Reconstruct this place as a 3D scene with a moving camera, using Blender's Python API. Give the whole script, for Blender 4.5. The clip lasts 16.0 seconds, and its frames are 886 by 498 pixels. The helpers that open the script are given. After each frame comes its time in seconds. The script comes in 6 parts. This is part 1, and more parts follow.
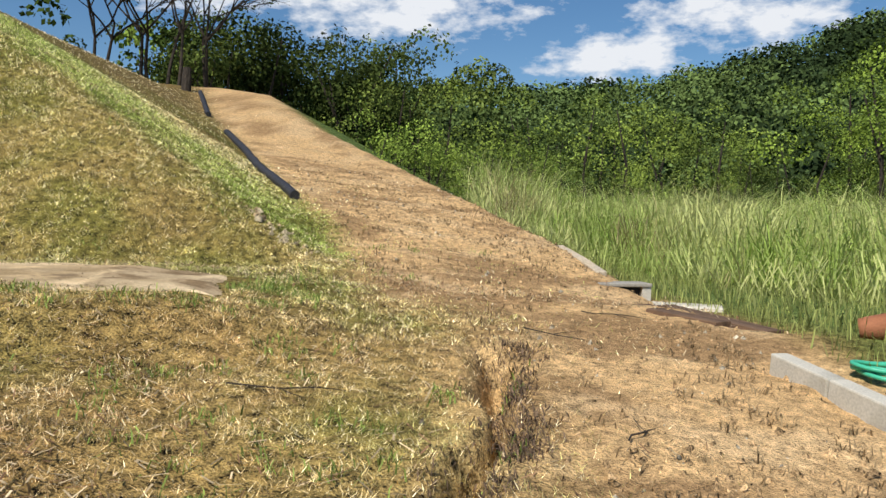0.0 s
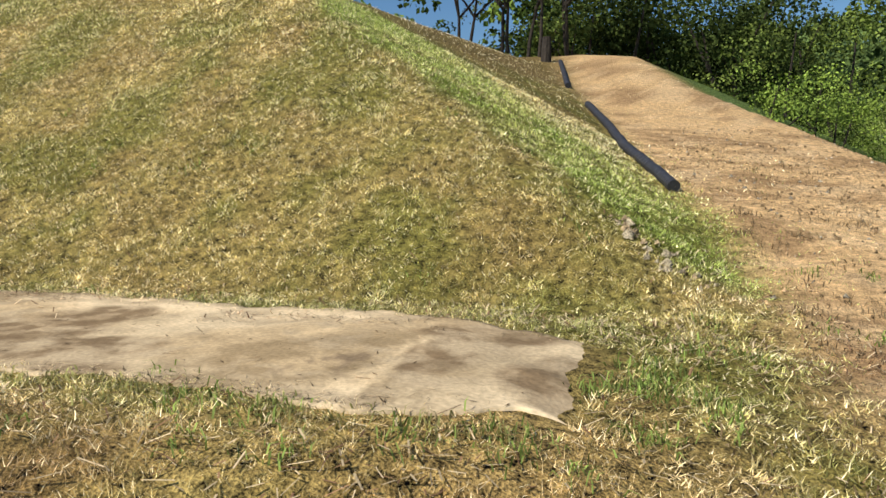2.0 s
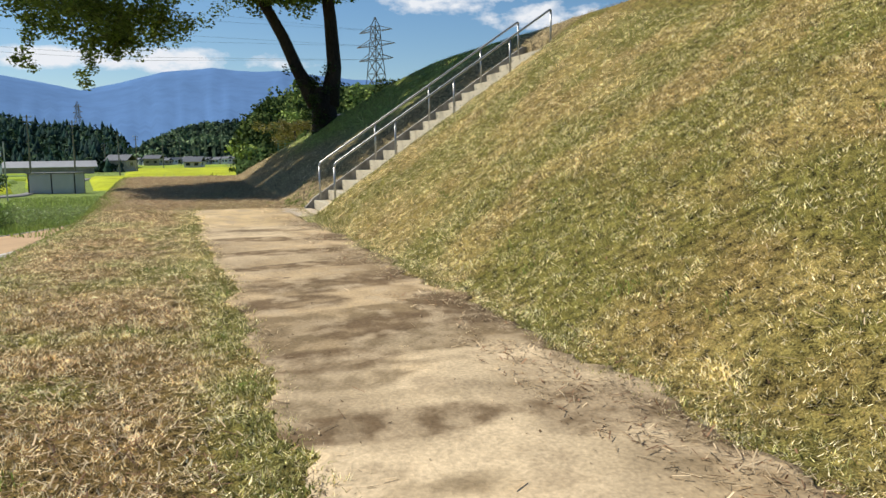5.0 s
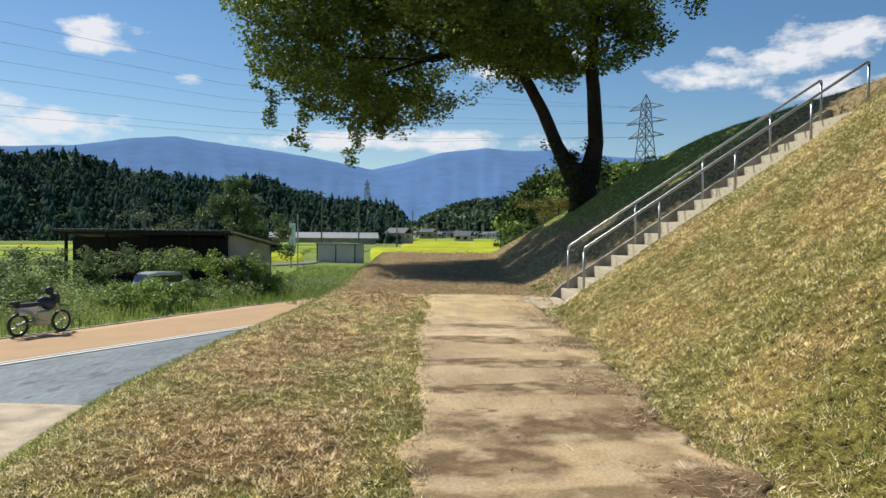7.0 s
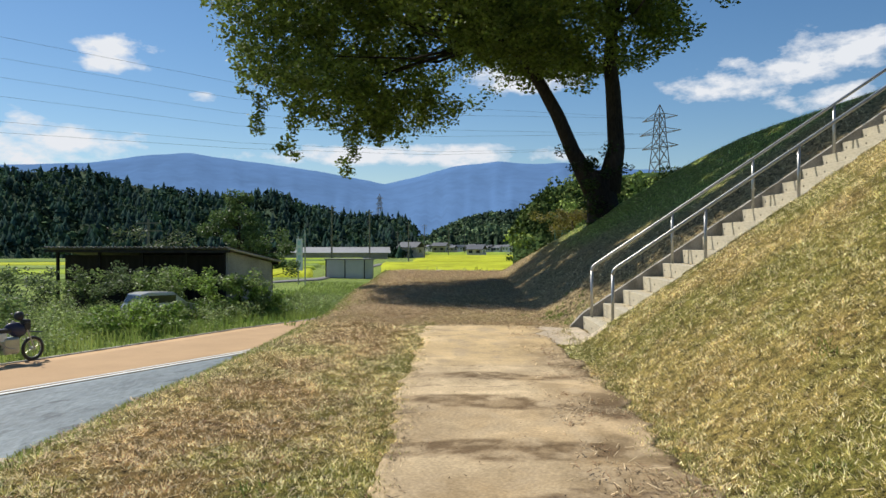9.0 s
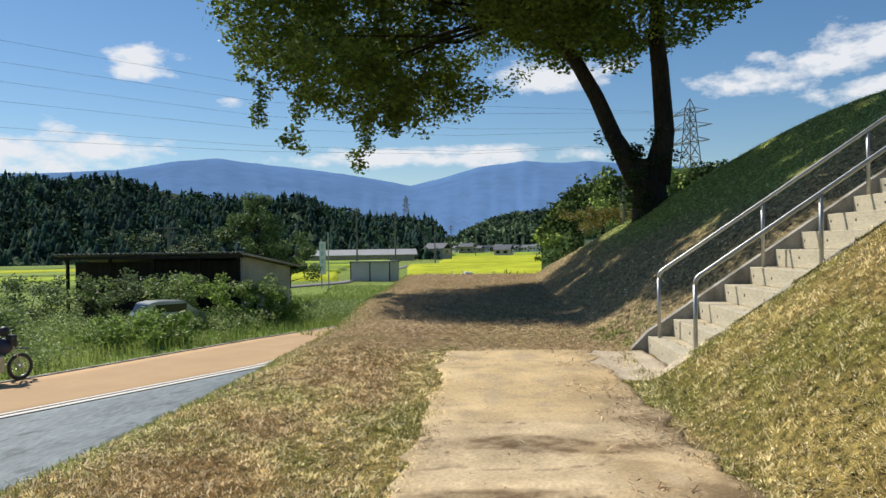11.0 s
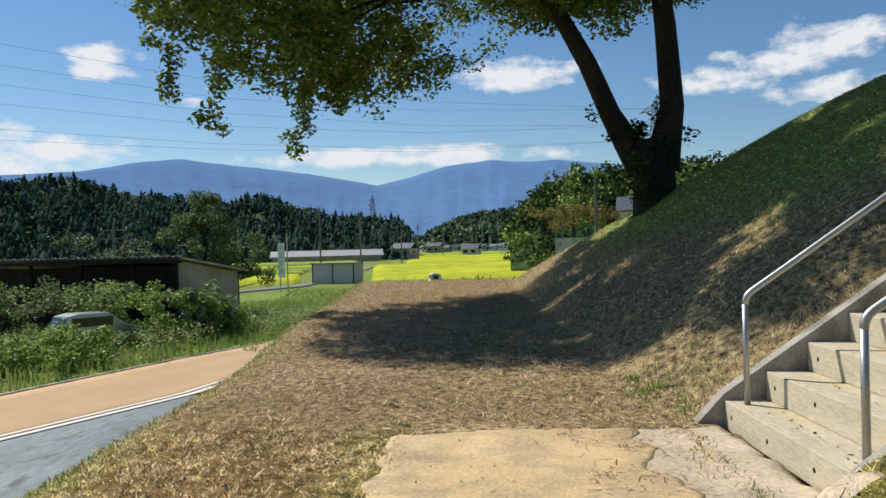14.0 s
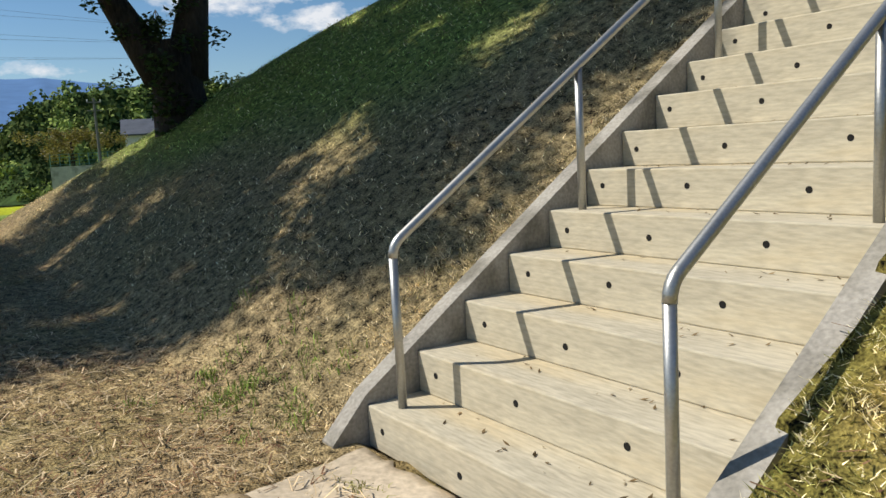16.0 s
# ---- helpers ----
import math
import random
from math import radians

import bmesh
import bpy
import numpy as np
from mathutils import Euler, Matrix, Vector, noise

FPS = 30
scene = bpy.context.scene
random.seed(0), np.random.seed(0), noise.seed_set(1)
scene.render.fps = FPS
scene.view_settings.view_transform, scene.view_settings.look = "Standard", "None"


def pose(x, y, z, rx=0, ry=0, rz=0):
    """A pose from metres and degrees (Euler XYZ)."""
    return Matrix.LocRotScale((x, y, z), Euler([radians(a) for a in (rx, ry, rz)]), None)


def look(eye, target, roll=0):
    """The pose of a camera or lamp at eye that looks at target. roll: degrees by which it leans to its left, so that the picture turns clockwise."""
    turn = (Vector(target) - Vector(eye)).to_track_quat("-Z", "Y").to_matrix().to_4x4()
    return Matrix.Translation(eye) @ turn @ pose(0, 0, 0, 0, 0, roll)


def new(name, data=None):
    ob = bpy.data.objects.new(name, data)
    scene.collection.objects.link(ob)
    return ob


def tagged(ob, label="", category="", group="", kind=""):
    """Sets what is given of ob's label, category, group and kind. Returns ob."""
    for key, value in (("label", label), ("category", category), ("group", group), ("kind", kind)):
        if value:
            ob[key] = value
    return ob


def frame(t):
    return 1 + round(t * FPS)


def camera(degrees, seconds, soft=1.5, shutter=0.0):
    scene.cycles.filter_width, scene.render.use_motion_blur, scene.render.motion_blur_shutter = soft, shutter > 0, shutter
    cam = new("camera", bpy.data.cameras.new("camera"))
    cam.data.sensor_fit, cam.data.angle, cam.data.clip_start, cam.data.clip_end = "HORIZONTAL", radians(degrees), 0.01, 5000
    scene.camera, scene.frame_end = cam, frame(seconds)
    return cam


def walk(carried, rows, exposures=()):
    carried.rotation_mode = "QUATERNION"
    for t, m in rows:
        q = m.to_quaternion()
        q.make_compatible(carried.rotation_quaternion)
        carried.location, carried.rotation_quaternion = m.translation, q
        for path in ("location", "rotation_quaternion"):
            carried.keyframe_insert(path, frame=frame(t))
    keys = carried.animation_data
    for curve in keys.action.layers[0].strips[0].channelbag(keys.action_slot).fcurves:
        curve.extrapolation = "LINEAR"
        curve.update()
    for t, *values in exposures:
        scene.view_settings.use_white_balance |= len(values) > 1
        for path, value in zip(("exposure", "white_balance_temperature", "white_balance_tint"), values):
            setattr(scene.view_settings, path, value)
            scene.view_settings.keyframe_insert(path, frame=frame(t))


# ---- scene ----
cam = camera(60.2, 16.0)
METRES, EYE, TILT, LEAN, TURN = 19.5, 0.0, 3.0, 6.6, 0.0
ROWS = [
    (0.0, 0.0, 0.0, 0.0, 0.69, -5.02, -7.85),
    (0.5, 0.0004, 0.0272, 0.0018, 5.55, -7.46, -6.28),
    (1.0, -0.0066, 0.0573, 0.0063, 13.48, -9.43, -5.24),
    (1.5, -0.0175, 0.0844, 0.0088, 20.4, -9.82, -4.12),
    (2.0, -0.0318, 0.1138, 0.0102, 27.34, -10.44, -3.38),
    (2.5, -0.0508, 0.1379, 0.0097, 34.14, -11.75, -2.92),
    (3.0, -0.0689, 0.161, 0.0155, 42.23, -13.66, -2.41),
    (3.5, -0.0906, 0.1785, 0.0187, 51.91, -15.35, -1.69),
    (4.0, -0.1166, 0.1877, 0.0212, 61.6, -16.12, -0.48),
    (4.5, -0.1455, 0.1962, 0.0207, 71.28, -15.74, 1.08),
    (5.0, -0.1746, 0.2029, 0.0188, 80.23, -14.14, 2.54),
    (7.5, -0.3135, 0.2187, 0.0084, 100.78, -6.79, 3.64),
    (8.0, -0.3436, 0.2163, 0.006, 100.51, -6.53, 3.92),
    (8.5, -0.3762, 0.2137, 0.0028, 100.43, -6.4, 4.03),
    (9.0, -0.4079, 0.2086, 0.0007, 100.77, -6.29, 4.19),
    (9.5, -0.4388, 0.2053, -0.0024, 101.48, -6.16, 4.36),
    (10.0, -0.4726, 0.1988, -0.0058, 102.38, -6.26, 4.68),
    (12.5, -0.6345, 0.1658, -0.0211, 102.66, -5.91, 5.57),
    (13.0, -0.6682, 0.1594, -0.024, 102.62, -5.96, 5.59),
    (13.5, -0.7022, 0.1531, -0.0263, 102.06, -6.11, 5.62),
    (14.0, -0.7351, 0.1497, -0.0301, 100.2, -6.34, 5.59),
    (14.5, -0.7699, 0.145, -0.0332, 95.85, -7.43, 5.63),
    (15.0, -0.8036, 0.1447, -0.0369, 87.39, -9.42, 5.54),
    (15.5, -0.8359, 0.1422, -0.0405, 75.82, -12.2, 4.68),
    (16.0, -0.8651, 0.1426, -0.0444, 64.67, -14.81, 3.23),
]
walk(cam, [(t, pose(0, 0, EYE, TILT, LEAN, TURN) @ pose(METRES * x, METRES * y, METRES * z, 90 + pitch, roll, yaw)) for t, x, y, z, yaw, pitch, roll in ROWS], exposures=[(0.0, 0.1), (5.0, 0.1), (7.5, 0.05), (16.0, 0.05)])

# ---- world, sun, sky ----
SUN = Vector((-0.45, -0.75, 1.0)).normalized()
world = bpy.data.worlds.new("world")
scene.world = world
world.use_nodes = True
wn, wl = world.node_tree.nodes, world.node_tree.links
wn.clear()
w_out, w_bg = wn.new("ShaderNodeOutputWorld"), wn.new("ShaderNodeBackground")
w_sky = wn.new("ShaderNodeTexSky")
w_sky.sky_type, w_sky.sun_disc = "NISHITA", False
w_sky.sun_elevation, w_sky.sun_rotation = math.asin(SUN.z), math.atan2(SUN.x, SUN.y)
w_sky.air_density, w_sky.dust_density, w_sky.ozone_density = 1.0, 0.2, 3.0
w_sky_hs = wn.new("ShaderNodeHueSaturation")
w_sky_hs.inputs["Saturation"].default_value, w_sky_hs.inputs["Value"].default_value = 1.2, 1.0
wl.new(w_sky.outputs[0], w_sky_hs.inputs["Color"])
w_tc, w_sep, w_noise = wn.new("ShaderNodeTexCoord"), wn.new("ShaderNodeSeparateXYZ"), wn.new("ShaderNodeTexNoise")
wl.new(w_tc.outputs["Generated"], w_sep.inputs[0])
w_map = wn.new("ShaderNodeMapping")
w_map.inputs["Scale"].default_value = (1, 1, 2.2)
wl.new(w_tc.outputs["Generated"], w_map.inputs[0])
wl.new(w_map.outputs[0], w_noise.inputs["Vector"])
w_noise.inputs["Scale"].default_value, w_noise.inputs["Detail"].default_value, w_noise.inputs["Roughness"].default_value = 18.0, 10.0, 0.6


def sky_math(op, a, b=None):
    n = wn.new("ShaderNodeMath")
    n.operation = op
    for k, v in enumerate((a, b)):
        if v is None:
            continue
        if isinstance(v, (int, float)):
            n.inputs[k].default_value = v
        else:
            wl.new(v, n.inputs[k])
    return n.outputs[0]


sky_az = sky_math("MULTIPLY", sky_math("ARCTAN2", w_sep.outputs[1], sky_math("MULTIPLY", w_sep.outputs[0], -1.0)), 57.2958)
sky_el = sky_math("MULTIPLY", sky_math("ARCSINE", w_sep.outputs[2]), 57.2958)
# clouds: azimuth from the way along the path, elevation, half width, half height, in degrees
CLOUDS = ((86.5, 15.5, 11, 2.8), (102, 12.3, 6, 2.0), (111, 14.6, 9, 2.6), (70, 17, 9, 3), (-34.2, 13.0, 3.2, 1.4), (-28.5, 10.4, 1.4, 0.5), (-40, 6.6, 8, 1.7), (-14, 6.6, 13, 0.9),
          (11.5, 11.4, 6.5, 1.7), (17, 12.6, 5, 1.3), (17, 9.6, 5, 1.2), (-4, 12.3, 4.6, 1.5), (28, 14, 7, 2), (40, 12, 9, 2.5), (140, 12, 14, 4), (-80, 12, 14, 3), (-130, 14, 16, 4))
cover = None
for ca, ce, cw, ch in CLOUDS:
    dx = sky_math("DIVIDE", sky_math("SUBTRACT", sky_az, ca), cw)
    dy = sky_math("DIVIDE", sky_math("SUBTRACT", sky_el, ce), ch)
    one = sky_math("SUBTRACT", 1.0, sky_math("ADD", sky_math("MULTIPLY", dx, dx), sky_math("MULTIPLY", dy, dy)))
    cover = one if cover is None else sky_math("MAXIMUM", cover, one)
cover = sky_math("MAXIMUM", cover, -0.6)
cover = sky_math("ADD", sky_math("MULTIPLY", cover, 0.35), sky_math("MULTIPLY", sky_math("SUBTRACT", w_noise.outputs["Fac"], 0.5), 1.45))
w_ramp = wn.new("ShaderNodeValToRGB")
w_ramp.color_ramp.elements[0].position, w_ramp.color_ramp.elements[1].position = 0.05, 0.34
wl.new(cover, w_ramp.inputs[0])
w_mix = wn.new("ShaderNodeMixRGB")
w_mix.inputs[2].default_value = (8.6, 8.9, 9.4, 1)
wl.new(w_ramp.outputs[0], w_mix.inputs[0])
wl.new(w_sky_hs.outputs[0], w_mix.inputs[1])
wl.new(w_mix.outputs[0], w_bg.inputs[0])
w_bg.inputs[1].default_value = 0.09
wl.new(w_bg.outputs[0], w_out.inputs[0])
sun_data = bpy.data.lights.new("sun", "SUN")
sun_data.energy, sun_data.angle, sun_data.color = 5.0, radians(0.55), (1.0, 0.95, 0.86)
sun = new("sun", sun_data)
sun.matrix_world = look((0, 0, 60), Vector((0, 0, 60)) - SUN)

# ---- number helpers ----
rng = np.random.default_rng(7)


def smooth(a, b, x):
    k = np.clip((np.asarray(x, float) - a) / (b - a), 0, 1)
    return k * k * (3 - 2 * k)


def smin(a, b, k):
    h = np.clip(0.5 + 0.5 * (b - a) / k, 0, 1)
    return b * (1 - h) + a * h - k * h * (1 - h)


def smax(a, b, k):
    return -smin(-a, -b, k)


LATTICE = np.random.default_rng(3).random((256, 256))


def vnoise(x, y, size):
    """Smooth value noise from 0 to 1 with cells of that size in metres."""
    u, v = np.asarray(x, float) / size + 1000.3, np.asarray(y, float) / size + 1000.7
    i, j = np.floor(u).astype(int), np.floor(v).astype(int)
    fu, fv = u - i, v - j
    fu, fv = fu * fu * (3 - 2 * fu), fv * fv * (3 - 2 * fv)
    L = lambda a, b: LATTICE[a % 256, b % 256]
    return (L(i, j) * (1 - fu) + L(i + 1, j) * fu) * (1 - fv) + (L(i, j + 1) * (1 - fu) + L(i + 1, j + 1) * fu) * fv


def fbm(x, y, size, octaves=4):
    total, amp, norm = 0, 1.0, 0
    for k in range(octaves):
        total = total + amp * vnoise(x + 17.3 * k, y - 9.1 * k, size / 2 ** k)
        norm += amp
        amp *= 0.55
    return total / norm


# ---- the lie of the land ----
def z_path(x):
    return -0.47 - 0.0165 * np.clip(x, -36, 0)


def toe(x):
    return 7.35 + 0.185 * x


def crest(x):
    return np.interp(x, [-60, -36, -29.4, -27.2, -24.8, -22.3, -20, -18.4, -16.2, -14.5, -12, -9.7, -7, -4, 0, 6], [-4.6, -3.6, -2.2, -1.95, -1.35, -0.78, -0.4, -0.18, 0.0, 0.06, 0.3, 1.0, 1.1, -1, -4.5, -6])


def ramp_edge(y):
    return np.interp(y, [2, 4, 6, 7.8, 9.8, 11.5, 13.9, 17.7, 20.2, 22.5, 28.2, 32], [2.3, 2.28, 2.2, 1.9, 1.41, 0.74, -0.12, -1.55, -2.98, -4.3, -6.67, -8.2])


def ramp(x, y):
    x = np.clip(x, -11, 60)
    up = np.where(y > 6.7, -0.57 + 0.168 * (y - 6.7) - 0.13 * (x + 0.3), -0.57 + 0.09 * (y - 6.7) - 0.06 * (x + 0.3))
    up = up + 0.07 * np.clip(y - 18, 0, 20)
    return smin(up, 4.75 - 0.12 * (y - 29), 0.4)


def mound(x, y):
    front = z_path(x) + 0.69 * (y - toe(x))
    flank = -0.567 * (x + 1.8) + 0.0069 * (y - 7.8)
    top = 4.15 + 0.03 * np.clip(y - 12, 0, 10) - 0.1 * np.clip(y - 24, 0, 60)
    m = smin(smin(front, flank, 0.35), top, 0.9)
    return smin(m, 0.55 * (x + 36.5), 1.0)


def valley(x, y):
    return np.interp(x, [-2500, -700, -120, -60, -40, -20, 20, 60], [-7, -5.0, -3.7, -3.2, -2.7, -2.55, -2.5, -2.5]) + 0.0 * y


def height(x, y, fine=True):
    x, y = np.asarray(x, float), np.asarray(y, float)
    sh = 1.5 * smooth(4.6, 3.4, y)
    w = np.maximum(smooth(-2.0, -0.3, x + sh), smooth(7.0, 9.5, y))
    r = ramp(x, y)
    xe = ramp_edge(y)
    field = -0.8 - 0.012 * np.clip(x - 4, 0, 60)
    r = np.where(x > xe, np.maximum(ramp(xe, y) - 0.5 * (x - xe), np.minimum(field, ramp(xe, y))), r)
    level = z_path(x) - 0.03 * (np.clip(y, 0.5, 4.5) - 2) * smooth(-13, -18, x)
    r = np.where(y > 9, r * smooth(-17, -12, x) - 1.0 * (1 - smooth(-17, -12, x)), r)
    base = level * (1 - w) + r * w
    base = base - 0.13 * np.clip(-36 - x, 0, 60) * (y < 9)
    low = valley(x, y)
    bank = np.where(y < crest(x) + 0.4, smin(base, base - (0.62 + 0.35 * smooth(-19, -24, x)) * (crest(x) - y), 0.25), base)
    g = smax(bank, low, 0.4)
    g = np.where((y > 9) & (x < -30), g * smooth(-70, -40, x) + low * (1 - smooth(-70, -40, x)), g)
    far_ne = smooth(30, 60, y) * smooth(-60, -20, x)
    g = g * (1 - far_ne) + (-0.8 + 0 * g) * far_ne * 1.0
    g = smax(g, mound(x, y), 0.12)
    c9, s9 = math.cos(radians(9.8)), math.sin(radians(9.8))
    su, sv = (x + 20.36) * c9 + (y - 3.97) * s9, -(x + 20.36) * s9 + (y - 3.97) * c9
    nose = -0.03 + 0.675 * sv
    beside = smooth(1.6, 0.2, np.maximum(-su, su - 1.88)) * smooth(6.5, 5.0, sv) * smooth(-1.0, -0.2, sv)
    g = g * (1 - beside) + np.minimum(g, np.where((sv > 0) | (su > 1.95), np.maximum(nose + np.where(su > 1.9, 0.09, 0.0), -0.215), -0.215)) * beside
    under_stairs = (su > -0.07) & (su < 1.95) & (sv > -0.02) & (sv < 5.1)
    g = np.where(under_stairs, np.minimum(g, np.maximum(nose - 0.36, -0.27)), g)
    if fine:
        near = (np.abs(x + 16) < 24) & (np.abs(y - 6) < 24)
        soil = smooth(-3.0, -1.0, x) * (y < 30) * (x < xe + 0.6)
        rut = np.exp(-((x - 0.2 - 0.1 * np.sin(y * 1.9) + 0.05 * np.sin(y * 5.1)) / (0.065 + 0.03 * np.sin(y * 3.3))) ** 2) * smooth(1.5, 2.2, y) * smooth(5.2, 4.4, y)
        g = g + near * ((fbm(x, y, 1.3) - 0.5) * 0.07 + (fbm(x, y, 0.35, 3) - 0.5) * (0.02 + 0.05 * soil) + soil * (fbm(x, y, 0.12, 2) - 0.5) * 0.03) - 0.3 * rut
    return g


# ---- meshes from arrays ----
def build(name, V, F, mat=None, col=None, parent=None, shade=False, uv=None):
    V, F = np.ascontiguousarray(V, np.float32), np.ascontiguousarray(F, np.int32)
    me = bpy.data.meshes.new(name)
    n, k = F.shape
    me.vertices.add(len(V))
    me.vertices.foreach_set("co", V.ravel())
    me.loops.add(n * k)
    me.loops.foreach_set("vertex_index", F.ravel())
    me.polygons.add(n)
    me.polygons.foreach_set("loop_start", np.arange(0, n * k, k, dtype=np.int32))
    me.polygons.foreach_set("loop_total", np.full(n, k, np.int32))
    if shade:
        me.polygons.foreach_set("use_smooth", np.ones(n, bool))
    me.update(calc_edges=True)
    if col is not None:
        a = me.color_attributes.new("Col", "FLOAT_COLOR", "POINT")
        a.data.foreach_set("color", np.ascontiguousarray(np.c_[col, np.ones(len(V))], np.float32).ravel())
    if mat:
        me.materials.append(mat)
    ob = new(name, me)
    if parent:
        ob.parent = parent
    return ob


def part(name, bm, mat, parent=None, label="", shade=False):
    """Links a bmesh as one mesh object under a thing or a part."""
    me = bpy.data.meshes.new(name)
    bmesh.ops.recalc_face_normals(bm, faces=bm.faces)
    bm.to_mesh(me)
    bm.free()
    me.materials.append(mat)
    if shade:
        for p in me.polygons:
            p.use_smooth = True
    ob = new(name, me)
    if parent:
        ob.parent = parent
    if label:
        ob["label"] = label
    return ob


def empty(name, m=None):
    ob = new(name)
    if m is not None:
        ob.matrix_world = m
    return ob


def box(bm, x0, y0, z0, x1, y1, z1, bevel=0.0):
    vs = [bm.verts.new(c) for c in ((x0, y0, z0), (x1, y0, z0), (x1, y1, z0), (x0, y1, z0), (x0, y0, z1), (x1, y0, z1), (x1, y1, z1), (x0, y1, z1))]
    fs = [bm.faces.new([vs[i] for i in f]) for f in ((3, 2, 1, 0), (4, 5, 6, 7), (0, 1, 5, 4), (1, 2, 6, 5), (2, 3, 7, 6), (3, 0, 4, 7))]
    if bevel:
        es = list({e for f in fs for e in f.edges})
        bmesh.ops.bevel(bm, geom=es, offset=bevel, segments=2, affect="EDGES", profile=0.5)
    return bm


def boxed(x0, y0, z0, x1, y1, z1, bevel=0.0):
    return box(bmesh.new(), x0, y0, z0, x1, y1, z1, bevel)


def tube(bm, pts, radii, n=8, caps=True):
    pts, radii = [Vector(p) for p in pts], radii if not hasattr(radii, "__len__") else [float(r) for r in radii]
    if not hasattr(radii, "__len__"):
        radii = [radii] * len(pts)
    rings, side = [], None
    for i, p in enumerate(pts):
        d = (pts[min(i + 1, len(pts) - 1)] - pts[max(i - 1, 0)]).normalized()
        if side is None:
            side = d.orthogonal().normalized()
        side = (side - d * side.dot(d)).normalized()
        up = d.cross(side)
        rings.append([bm.verts.new(p + radii[i] * (math.cos(6.2832 * k / n) * side + math.sin(6.2832 * k / n) * up)) for k in range(n)])
    for a, b in zip(rings, rings[1:]):
        for k in range(n):
            bm.faces.new((a[k], a[(k + 1) % n], b[(k + 1) % n], b[k]))
    if caps:
        bm.faces.new(rings[0][::-1])
        bm.faces.new(rings[-1])
    return bm


def tubed(pts, radii, n=8):
    return tube(bmesh.new(), pts, radii, n)


# ---- materials ----
def material(name, base, rough=0.8, metal=0.0, vary=0.15, scale=8.0, fine=60.0, bump=0.3, dist=0.01, col=False, island=0.0, translucent=0.0, stretch=(1, 1, 1), second=None, second_scale=1.5, second_at=(0.5, 0.62), spec=0.3, coords="Object", calm=0.0):
    """A node material: base colour or the mesh's own colours, varied at two scales, with relief and wear."""
    m = bpy.data.materials.new(name)
    m.use_nodes = True
    N, L = m.node_tree.nodes, m.node_tree.links
    N.clear()
    out, bsdf = N.new("ShaderNodeOutputMaterial"), N.new("ShaderNodeBsdfPrincipled")
    bsdf.inputs["Roughness"].default_value, bsdf.inputs["Metallic"].default_value = rough, metal
    bsdf.inputs["Specular IOR Level"].default_value = spec
    tc, mp = N.new("ShaderNodeTexCoord"), N.new("ShaderNodeMapping")
    mp.inputs["Scale"].default_value = stretch
    L.new(tc.outputs[coords], mp.inputs[0])
    n1, n2 = N.new("ShaderNodeTexNoise"), N.new("ShaderNodeTexNoise")
    for n, s, d in ((n1, scale, 5), (n2, fine, 4)):
        n.inputs["Scale"].default_value, n.inputs["Detail"].default_value = s, d
        L.new(mp.outputs[0], n.inputs["Vector"])
    if col:
        src = N.new("ShaderNodeVertexColor")
        src.layer_name = "Col"
        colour = src.outputs[0]
    else:
        src = N.new("ShaderNodeRGB")
        src.outputs[0].default_value = (*base, 1)
        colour = src.outputs[0]
    if second:
        n3, rp, mx = N.new("ShaderNodeTexNoise"), N.new("ShaderNodeValToRGB"), N.new("ShaderNodeMixRGB")
        n3.inputs["Scale"].default_value, n3.inputs["Detail"].default_value = second_scale, 6
        L.new(mp.outputs[0], n3.inputs["Vector"])
        rp.color_ramp.elements[0].position, rp.color_ramp.elements[1].position = second_at
        L.new(n3.outputs["Fac"], rp.inputs[0])
        L.new(rp.outputs[0], mx.inputs[0])
        L.new(colour, mx.inputs[1])
        mx.inputs[2].default_value = (*second, 1)
        colour = mx.outputs[0]
    add, mr, mul = N.new("ShaderNodeMath"), N.new("ShaderNodeMapRange"), N.new("ShaderNodeMixRGB")
    L.new(n1.outputs["Fac"], add.inputs[0])
    L.new(n2.outputs["Fac"], add.inputs[1])
    mr.inputs["From Min"].default_value, mr.inputs["From Max"].default_value = 0.6, 1.4
    mr.inputs["To Min"].default_value, mr.inputs["To Max"].default_value = 1 - 2 * vary, 1 + 2 * vary
    L.new(add.outputs[0], mr.inputs["Value"])
    if calm:
        at = N.new("ShaderNodeAttribute")
        at.attribute_name = "Bare"
        for name_, end in (("To Min", 1 - 2 * vary), ("To Max", 1 + 2 * vary)):
            q = N.new("ShaderNodeMapRange")
            q.inputs["To Min"].default_value, q.inputs["To Max"].default_value = end, 1 + (end - 1) * calm
            L.new(at.outputs["Fac"], q.inputs["Value"])
            L.new(q.outputs[0], mr.inputs[name_])
    mul.blend_type = "MULTIPLY"
    mul.inputs[0].default_value = 1
    L.new(colour, mul.inputs[1])
    L.new(mr.outputs[0], mul.inputs[2])
    colour = mul.outputs[0]
    if island:
        g, mr2, mul2 = N.new("ShaderNodeNewGeometry"), N.new("ShaderNodeMapRange"), N.new("ShaderNodeMixRGB")
        mr2.inputs["To Min"].default_value, mr2.inputs["To Max"].default_value = 1 - island, 1 + island
        L.new(g.outputs["Random Per Island"], mr2.inputs["Value"])
        mul2.blend_type = "MULTIPLY"
        mul2.inputs[0].default_value = 1
        L.new(colour, mul2.inputs[1])
        L.new(mr2.outputs[0], mul2.inputs[2])
        colour = mul2.outputs[0]
    L.new(colour, bsdf.inputs["Base Color"])
